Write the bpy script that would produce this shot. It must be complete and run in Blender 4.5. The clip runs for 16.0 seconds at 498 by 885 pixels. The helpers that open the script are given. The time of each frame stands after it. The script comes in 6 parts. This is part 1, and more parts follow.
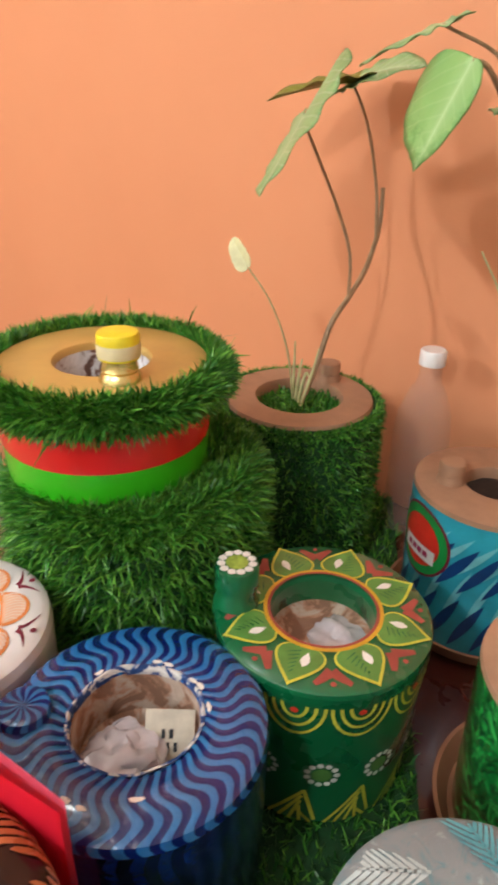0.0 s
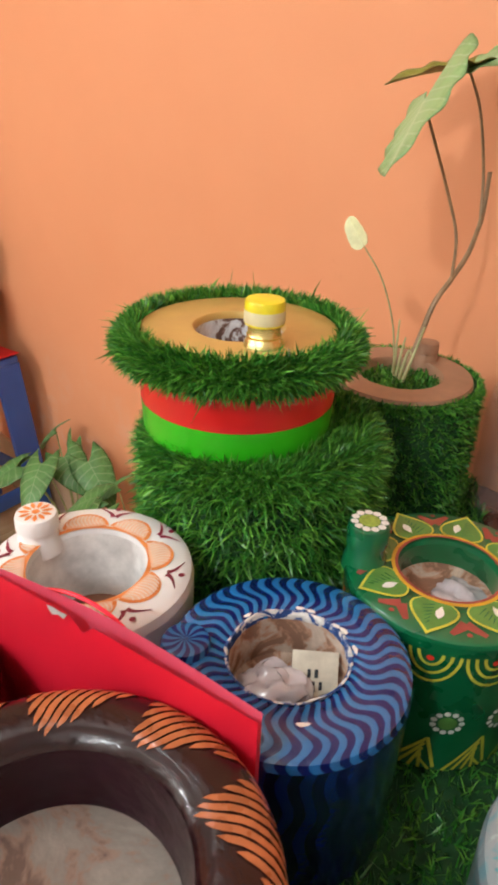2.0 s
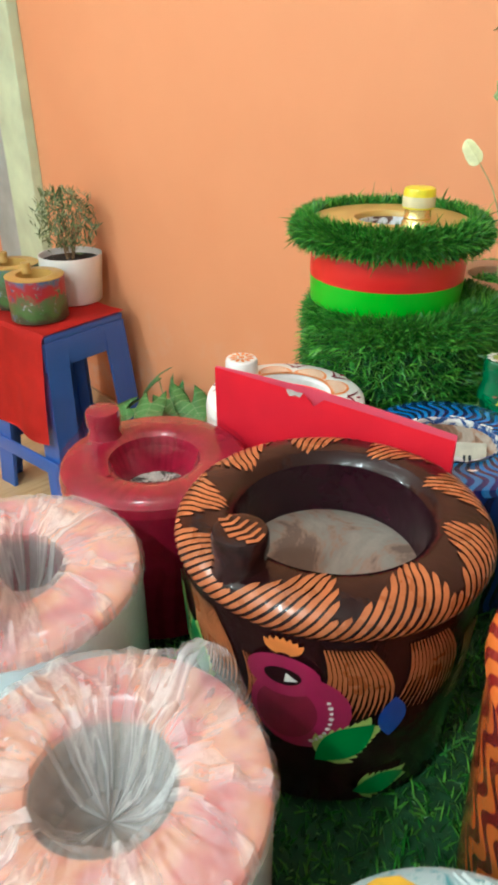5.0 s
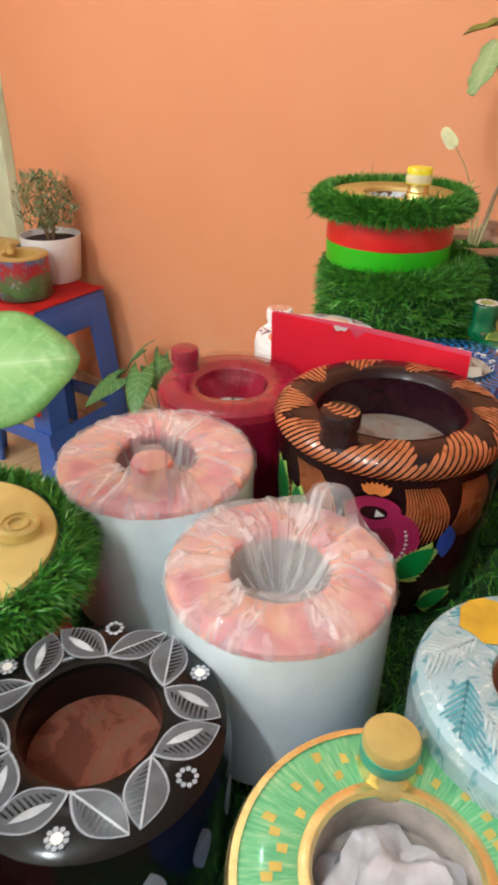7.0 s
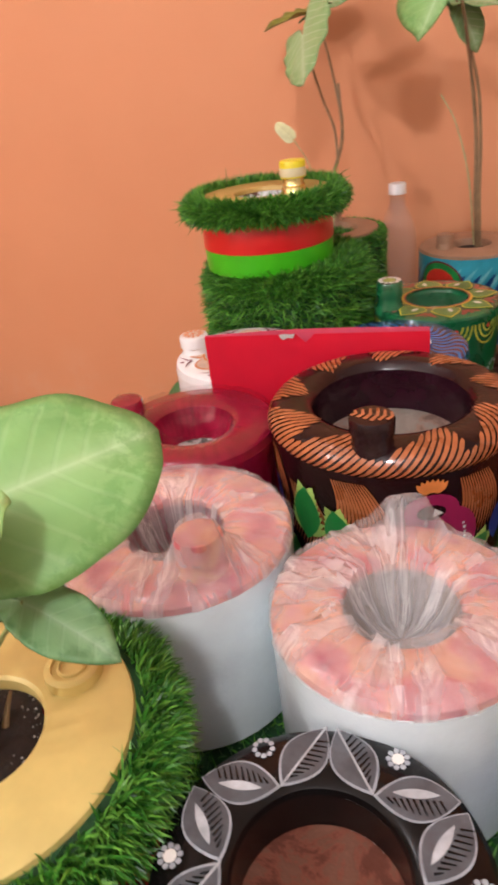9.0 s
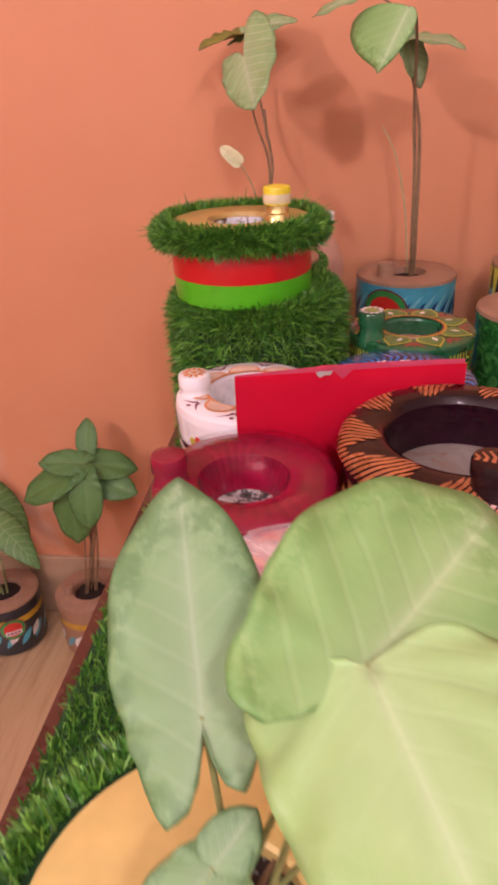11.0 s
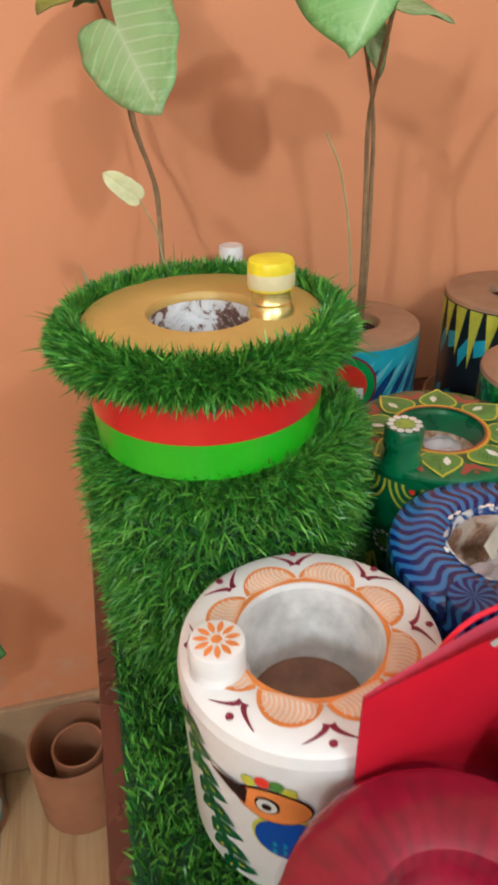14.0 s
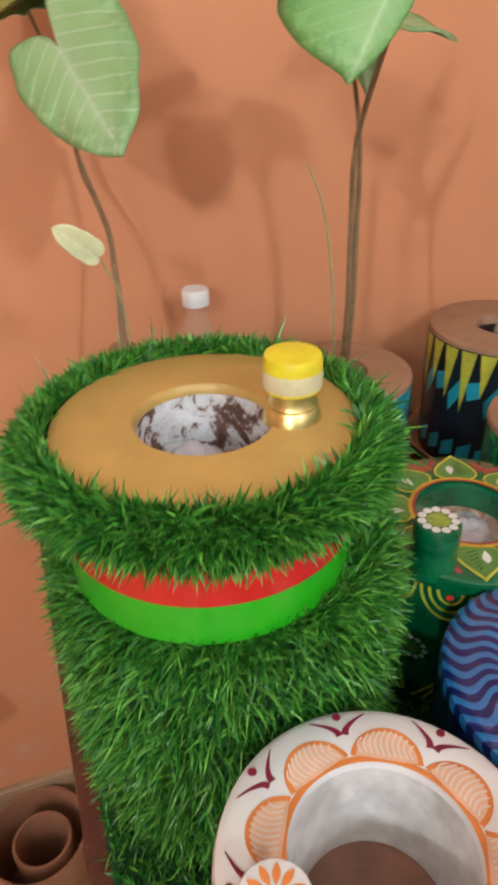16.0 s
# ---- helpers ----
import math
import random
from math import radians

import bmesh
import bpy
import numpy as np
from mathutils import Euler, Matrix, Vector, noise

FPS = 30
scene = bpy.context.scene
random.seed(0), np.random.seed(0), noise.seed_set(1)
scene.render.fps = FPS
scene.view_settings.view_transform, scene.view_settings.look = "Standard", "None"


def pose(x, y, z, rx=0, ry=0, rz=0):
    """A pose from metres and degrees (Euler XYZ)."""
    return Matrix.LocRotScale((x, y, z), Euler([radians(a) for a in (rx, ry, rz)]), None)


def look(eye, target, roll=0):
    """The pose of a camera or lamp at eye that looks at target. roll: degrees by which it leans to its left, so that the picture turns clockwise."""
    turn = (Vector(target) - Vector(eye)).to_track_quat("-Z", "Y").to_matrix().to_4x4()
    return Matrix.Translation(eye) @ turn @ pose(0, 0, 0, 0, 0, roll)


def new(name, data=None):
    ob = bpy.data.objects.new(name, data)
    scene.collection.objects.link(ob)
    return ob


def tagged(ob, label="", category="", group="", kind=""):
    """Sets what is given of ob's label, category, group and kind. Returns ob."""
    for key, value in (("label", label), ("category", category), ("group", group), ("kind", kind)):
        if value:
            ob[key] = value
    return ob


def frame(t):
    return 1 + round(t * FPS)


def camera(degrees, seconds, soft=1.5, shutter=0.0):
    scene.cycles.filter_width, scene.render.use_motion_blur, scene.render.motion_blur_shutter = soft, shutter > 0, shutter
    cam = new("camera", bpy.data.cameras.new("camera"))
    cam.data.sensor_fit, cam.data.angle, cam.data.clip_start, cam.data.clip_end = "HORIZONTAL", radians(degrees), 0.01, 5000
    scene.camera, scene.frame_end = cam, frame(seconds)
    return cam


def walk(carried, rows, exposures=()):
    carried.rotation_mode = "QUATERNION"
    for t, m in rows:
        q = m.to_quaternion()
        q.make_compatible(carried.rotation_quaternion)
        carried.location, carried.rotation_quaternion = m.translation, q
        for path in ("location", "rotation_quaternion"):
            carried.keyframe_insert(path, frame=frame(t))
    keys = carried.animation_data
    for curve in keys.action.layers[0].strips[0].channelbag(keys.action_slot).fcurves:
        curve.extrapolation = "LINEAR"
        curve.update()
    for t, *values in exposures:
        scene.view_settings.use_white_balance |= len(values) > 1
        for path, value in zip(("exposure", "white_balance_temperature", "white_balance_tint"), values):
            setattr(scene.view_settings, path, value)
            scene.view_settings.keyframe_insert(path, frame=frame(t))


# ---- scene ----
cam = camera(40.3, 16.0, 3.3, 0.4)
PATH = [
    (0, (-0.089, -0.007, 1.224), (-1.277, 1.306, 0.295), 1.4),
    (0.5, (-0.102, -0.034, 1.219), (-1.324, 1.238, 0.277), 1.2),
    (1, (-0.111, -0.05, 1.213), (-1.336, 1.209, 0.256), 1.6),
    (1.5, (-0.115, -0.065, 1.215), (-1.351, 1.187, 0.265), 1.9),
    (2, (-0.123, -0.091, 1.216), (-1.363, 1.155, 0.263), 2.1),
    (2.5, (-0.108, -0.12, 1.202), (-1.323, 1.124, 0.215), 1.2),
    (3, (-0.085, -0.141, 1.201), (-1.361, 1.038, 0.21), 1.2),
    (3.5, (-0.052, -0.168, 1.187), (-1.419, 0.877, 0.167), -2.4),
    (4, (-0.047, -0.219, 1.169), (-1.465, 0.728, 0.125), -4.3),
    (4.2, (-0.05, -0.239, 1.169), (-1.463, 0.75, 0.155), -3.3),
    (6.3, (-0.025, -0.478, 1.189), (-1.197, 0.801, 0.195), 0.3),
    (6.5, (-0.012, -0.501, 1.192), (-1.197, 0.751, 0.178), -1.3),
    (7, (-0.011, -0.53, 1.194), (-1.193, 0.73, 0.186), 0.4),
    (7.5, (-0.031, -0.566, 1.194), (-1.254, 0.655, 0.186), 0.9),
    (8, (-0.077, -0.57, 1.175), (-1.277, 0.679, 0.175), -1.3),
    (8.2, (-0.098, -0.559, 1.177), (-1.222, 0.772, 0.194), -3.2),
    (10.3, (-0.35, -0.576, 1.169), (-0.63, 1.124, 0.154), -2.3),
    (10.5, (-0.371, -0.582, 1.183), (-0.627, 1.122, 0.168), -1.3),
    (11, (-0.412, -0.545, 1.181), (-0.647, 1.195, 0.223), -2.7),
    (11.5, (-0.454, -0.473, 1.174), (-0.431, 1.257, 0.17), -2.9),
    (12, (-0.492, -0.421, 1.176), (-0.36, 1.282, 0.136), -1.5),
    (12.5, (-0.564, -0.379, 1.189), (-0.263, 1.33, 0.193), -1.2),
    (13, (-0.607, -0.314, 1.205), (-0.242, 1.379, 0.204), -0.7),
    (13.5, (-0.603, -0.228, 1.207), (-0.23, 1.467, 0.212), -1.5),
    (14, (-0.591, -0.159, 1.198), (-0.227, 1.506, 0.151), -1.7),
    (14.5, (-0.589, -0.117, 1.2), (-0.277, 1.569, 0.17), -2.6),
    (15, (-0.579, -0.089, 1.203), (-0.265, 1.603, 0.183), -2.8),
    (15.5, (-0.586, -0.056, 1.198), (-0.248, 1.614, 0.151), -2.5),
    (16, (-0.605, -0.023, 1.214), (-0.057, 1.582, 0.154), -1.6),
]
EXPOSURES = [(0, 0.02, 5950, 6), (2.5, 0.06, 5850, 2), (4, 0.24, 5150, -16), (7, -0.06, 5750, 2), (8, -0.06, 5800, 6), (10.3, -0.46, 6550, 38), (11.5, -0.30, 6350, 50), (12.2, -0.22, 5850, 10), (13, -0.20, 5550, -2), (16, -0.26, 5650, 3)]
walk(cam, [(t, look(eye, target, roll)) for t, eye, target, roll in PATH], EXPOSURES)

# room heights: the floor lies at FLOOR, the table's grass at TABLE
FLOOR, TABLE, WALL = -0.02, 0.735, 0.728
TAU = 2 * math.pi


# ---- world and lights ----
def bulb_lamp(name, at, power, colour):
    data = bpy.data.lights.new(name, "POINT")
    data.shadow_soft_size, data.energy, data.color = 0.055, power, colour
    ob = new(name, data)
    ob.location = at
    return ob


world = bpy.data.worlds.new("room_air")
world.use_nodes = True
scene.world = world
world.node_tree.nodes["Background"].inputs[0].default_value = (1.0, 0.86, 0.72, 1)
world.node_tree.nodes["Background"].inputs[1].default_value = 0.03

bulb_lamp("wall_bulb_source", (-1.75, -1.55, 1.98), 60, (1.0, 0.955, 0.90))
bulb_lamp("ceiling_bulb_source", (-0.06, -1.35, 2.17), 46, (1.0, 0.97, 0.93))
# weak fill light with no known fixture, added to lift the pot tops
bulb_lamp("tall_fill_light_source", (-1.15, 0.10, 2.55), 5, (1.0, 0.97, 0.93))


# ---- materials ----
class Nodes:
    """A small builder for node materials."""

    def __init__(self, name):
        self.mat = bpy.data.materials.new(name)
        self.mat.use_nodes = True
        self.tree = self.mat.node_tree
        self.bsdf = self.tree.nodes["Principled BSDF"]
        self.out = self.tree.nodes["Material Output"]

    def add(self, kind, **inputs):
        n = self.tree.nodes.new(kind)
        for k, v in inputs.items():
            key = k.replace("_", " ")
            if key in n.inputs:
                self.feed(n.inputs[key], v)
        return n

    def feed(self, socket, v):
        if hasattr(v, "is_linked"):
            self.tree.links.new(v, socket)
        elif isinstance(v, (tuple, list)) and len(v) == 3 and socket.type == "RGBA":
            socket.default_value = (*v, 1)
        else:
            socket.default_value = v

    def math(self, op, a, b=0.0, c=0.0):
        n = self.tree.nodes.new("ShaderNodeMath")
        n.operation = op
        for s, v in zip(n.inputs, (a, b, c)):
            self.feed(s, v)
        return n.outputs[0]

    def coords(self, what="Object"):
        return self.add("ShaderNodeTexCoord").outputs[what]

    def noise(self, scale, detail=4.0, rough=0.6, vector=None, distortion=0.0):
        n = self.add("ShaderNodeTexNoise", Scale=scale, Detail=detail, Roughness=rough, Distortion=distortion)
        self.feed(n.inputs["Vector"], vector if vector is not None else self.coords())
        return n.outputs[0]

    def ramp(self, fac, stops, mode="LINEAR"):
        n = self.tree.nodes.new("ShaderNodeValToRGB")
        n.color_ramp.interpolation = mode
        while len(n.color_ramp.elements) < len(stops):
            n.color_ramp.elements.new(0.5)
        for e, (p, c) in zip(n.color_ramp.elements, stops):
            e.position, e.color = p, (*c, 1)
        self.feed(n.inputs[0], fac)
        return n.outputs[0]

    def mix(self, fac, a, b, blend="MIX"):
        n = self.tree.nodes.new("ShaderNodeMix")
        n.data_type, n.blend_type = "RGBA", blend
        self.feed(n.inputs[0], fac), self.feed(n.inputs[6], a), self.feed(n.inputs[7], b)
        return n.outputs[2]

    def bump(self, height, strength=0.3, distance=0.002):
        n = self.add("ShaderNodeBump", Strength=strength, Distance=distance, Height=height)
        self.feed(self.bsdf.inputs["Normal"], n.outputs[0])

    def polar(self):
        """Angle, radius and height about the object's own axis."""
        sep = self.add("ShaderNodeSeparateXYZ", Vector=self.coords())
        x, y, z = sep.outputs
        radius = self.math("SQRT", self.math("ADD", self.math("MULTIPLY", x, x), self.math("MULTIPLY", y, y)))
        return self.math("ARCTAN2", y, x), radius, z

    def done(self, colour=None, rough=0.5, metal=0.0, coat=0.0, spec=0.5, alpha=1.0, sss=0.0):
        if colour is not None:
            self.feed(self.bsdf.inputs["Base Color"], colour)
        self.feed(self.bsdf.inputs["Roughness"], rough)
        self.feed(self.bsdf.inputs["Metallic"], metal)
        self.feed(self.bsdf.inputs["Coat Weight"], coat)
        self.bsdf.inputs["Coat Roughness"].default_value = 0.08
        self.bsdf.inputs["Specular IOR Level"].default_value = spec
        self.feed(self.bsdf.inputs["Alpha"], alpha)
        return self.mat


def shade(c, k):
    return tuple(min(1.0, v * k) for v in c)


def plain(name, colour, rough=0.5, coat=0.0, metal=0.0, vary=0.18, scale=30.0, bump=0.1, spec=0.5):
    """A painted, printed or fired surface with soft blotches, fine grain and slight relief."""
    n = Nodes(name)
    big, fine = n.noise(scale, 3), n.noise(scale * 14, 5)
    col = n.ramp(big, [(0.3, shade(colour, 1 - vary)), (0.7, shade(colour, 1 + vary))])
    col = n.mix(n.math("MULTIPLY", fine, vary), col, shade(colour, 0.55))
    n.bump(n.math("ADD", big, n.math("MULTIPLY", fine, 0.3)), bump, 0.001)
    r = n.math("ADD", rough - 0.05, n.math("MULTIPLY", big, 0.1))
    return n.done(col, r, metal, coat, spec)


def wave_paint(name, dark, mid, light, count, amp, freq, coat=0.35, phase=0.0, duty=0.5, lump=0.35, tip=None):
    """Wavy brush strokes that run from a hole outwards and down the side."""
    n = Nodes(name)
    a, r, z = n.polar()
    run = n.math("SUBTRACT", r, z)
    wob = n.math("MULTIPLY", n.math("SINE", n.math("ADD", n.math("MULTIPLY", run, freq), phase)), amp)
    jit = n.math("MULTIPLY", n.math("SUBTRACT", n.noise(28, 3), 0.5), 3.4)
    s = n.math("SINE", n.math("ADD", n.math("ADD", n.math("MULTIPLY", a, float(count)), wob), jit))
    s = n.math("ADD", n.math("MULTIPLY", s, 0.5), 0.5)
    tone = n.mix(n.noise(14, 2), mid, light)
    if tip:
        tone = n.mix(n.ramp(r, [(0.072, (1, 1, 1)), (0.086, (0, 0, 0))]), tone, tip)
    col = n.mix(n.ramp(s, [(duty - 0.09, (0, 0, 0)), (duty + 0.09, (1, 1, 1))]), dark, tone)
    n.bump(n.math("ADD", n.math("ADD", n.math("MULTIPLY", s, 0.15), n.math("MULTIPLY", n.noise(260, 4), 0.15)), n.noise(48, 3)), lump, 0.003)
    return n.done(col, 0.22, 0, coat)


def wall_paint():
    n = Nodes("orange_wall_paint")
    big, mid, fine = n.noise(1.1, 4), n.noise(9, 5), n.noise(240, 4)
    col = n.ramp(big, [(0.3, (0.675, 0.282, 0.136)), (0.72, (0.740, 0.328, 0.163))])
    stain = n.ramp(n.noise(5.5, 6, 0.7, distortion=0.8), [(0.66, (1, 1, 1)), (0.82, (0.86, 0.78, 0.72))])
    col = n.mix(1.0, col, stain, "MULTIPLY")
    col = n.mix(n.math("MULTIPLY", mid, 0.12), col, (0.78, 0.40, 0.24))
    sep = n.add("ShaderNodeSeparateXYZ", Vector=n.coords())
    low = n.ramp(sep.outputs[2], [(0.25, (1, 1, 1)), (0.62, (0, 0, 0))])
    scuff = n.ramp(n.noise(9, 6, 0.7, distortion=0.2), [(0.50, (0, 0, 0)), (0.66, (0.45, 0.45, 0.45))])
    col = n.mix(n.math("MULTIPLY", scuff, low), col, (0.62, 0.46, 0.38))
    n.bump(n.math("ADD", n.math("MULTIPLY", mid, 1.0), n.math("MULTIPLY", fine, 0.25)), 0.25, 0.004)
    return n.done(col, 0.62, 0, 0.0, 0.3)


def wood_tile():
    n = Nodes("beige_wood_look_tile")
    mp = n.add("ShaderNodeMapping", Vector=n.coords())
    mp.inputs["Scale"].default_value = (38, 3.0, 1)
    grain = n.noise(1.0, 6, 0.65, mp.outputs[0], 0.6)
    col = n.ramp(grain, [(0.3, (0.40, 0.25, 0.12)), (0.52, (0.58, 0.41, 0.22)), (0.75, (0.66, 0.50, 0.30))])
    rnd = n.add("ShaderNodeObjectInfo").outputs["Random"]
    col = n.mix(n.math("MULTIPLY", rnd, 0.25), col, (0.42, 0.28, 0.15))
    n.bump(grain, 0.08, 0.001)
    return n.done(col, 0.34, 0, 0.2)


def blade_mat(name, dark, mid, light):
    n = Nodes(name)
    rnd = n.add("ShaderNodeNewGeometry").outputs["Random Per Island"]
    col = n.ramp(rnd, [(0.0, dark), (0.42, mid), (0.88, light), (1.0, shade(light, 1.5))])
    col = n.mix(n.math("MULTIPLY", n.noise(18, 2), 0.5), col, dark)
    return n.done(col, 0.36, 0, 0.0, 0.5)


def leaf_mat(name, base, vein, rim):
    """A leaf with a pale midrib and side veins, drawn along its own length and width."""
    n = Nodes(name)
    sep = n.add("ShaderNodeSeparateXYZ", Vector=n.coords("UV"))
    u, v = sep.outputs[0], sep.outputs[1]
    side = n.math("ABSOLUTE", n.math("SUBTRACT", v, 0.5))
    slant = n.math("SUBTRACT", u, n.math("MULTIPLY", side, 0.55))
    ribs = n.math("SINE", n.math("MULTIPLY", n.math("ADD", slant, n.math("MULTIPLY", n.noise(40, 3), 0.06)), 46.0))
    ribs = n.ramp(ribs, [(0.70, (0, 0, 0)), (1.0, (0.38, 0.38, 0.38))])
    mid = n.ramp(side, [(0.0, (0.5, 0.5, 0.5)), (0.022, (0, 0, 0))])
    pale = n.ramp(n.noise(34, 5, 0.65), [(0.35, (0, 0, 0)), (0.70, (0.75, 0.75, 0.75))])
    col = n.mix(pale, base, shade(base, 1.55))
    blot = n.math("MULTIPLY", n.ramp(n.noise(110, 3, 0.6), [(0.42, (0, 0, 0)), (0.62, (1, 1, 1))]), n.ramp(side, [(0.18, (0, 0, 0)), (0.46, (0.75, 0.75, 0.75))]))
    col = n.mix(blot, col, shade(rim, 0.8))
    col = n.mix(n.ramp(side, [(0.40, (0, 0, 0)), (0.5, (0.6, 0.6, 0.6))]), col, rim)
    col = n.mix(ribs, col, vein)
    col = n.mix(mid, col, vein)
    n.bump(n.math("ADD", ribs, n.noise(80, 3)), 0.25, 0.0015)
    n.bsdf.inputs["Transmission Weight"].default_value = 0.0
    return n.done(col, 0.42, 0, 0.0, 0.4)


def film_mat(name, milk, tint, streak=0.0):
    """Crumpled clear plastic film: mostly see-through, with glossy creases and milky gathered folds; streak raises the
    folds' opacity to paint in glints.
    """
    n = Nodes(name)
    ang, rad, z = n.polar()
    crease = n.noise(26, 5, 0.65, distortion=1.6)
    fine = n.noise(90, 4, 0.7, distortion=0.8)
    comb = n.add("ShaderNodeCombineXYZ", X=n.math("MULTIPLY", n.math("SINE", ang), 5.0), Y=n.math("MULTIPLY", n.math("COSINE", ang), 5.0), Z=n.math("MULTIPLY", rad, 24.0))
    fold = n.noise(0.55, 3, 0.55, comb.outputs[0], 0.8)
    n.bump(n.math("ADD", n.math("ADD", crease, n.math("MULTIPLY", fine, 0.35)), fold), 1.0, 0.006)
    ridge = n.ramp(fold, [(0.42, (0, 0, 0)), (0.56, (0.35, 0.35, 0.35)), (0.61, (1, 1, 1)), (0.66, (0.3, 0.3, 0.3)), (0.80, (0.9, 0.9, 0.9))])
    alpha = n.math("ADD", milk, n.math("MULTIPLY", n.math("POWER", crease, 4.0), 0.45))
    alpha = n.math("ADD", alpha, n.math("MULTIPLY", ridge, streak))
    return n.done(tint, 0.10, 0, 0.0, 1.0, alpha)


def flaky(name, dark, light, scale, split=0.5):
    """Torn paper and dried glue in hard-edged patches."""
    n = Nodes(name)
    big, fine = n.noise(scale, 5, 0.65, distortion=1.2), n.noise(scale * 9, 4)
    col = n.ramp(n.math("ADD", big, n.math("MULTIPLY", n.math("SUBTRACT", fine, 0.5), 0.12)), [(split - 0.06, dark), (split - 0.01, shade(dark, 1.7)), (split + 0.03, shade(light, 0.8)), (split + 0.16, light)])
    n.bump(n.math("ADD", big, n.math("MULTIPLY", fine, 0.4)), 0.6, 0.003)
    return n.done(col, 0.8, 0, 0.0, 0.2)


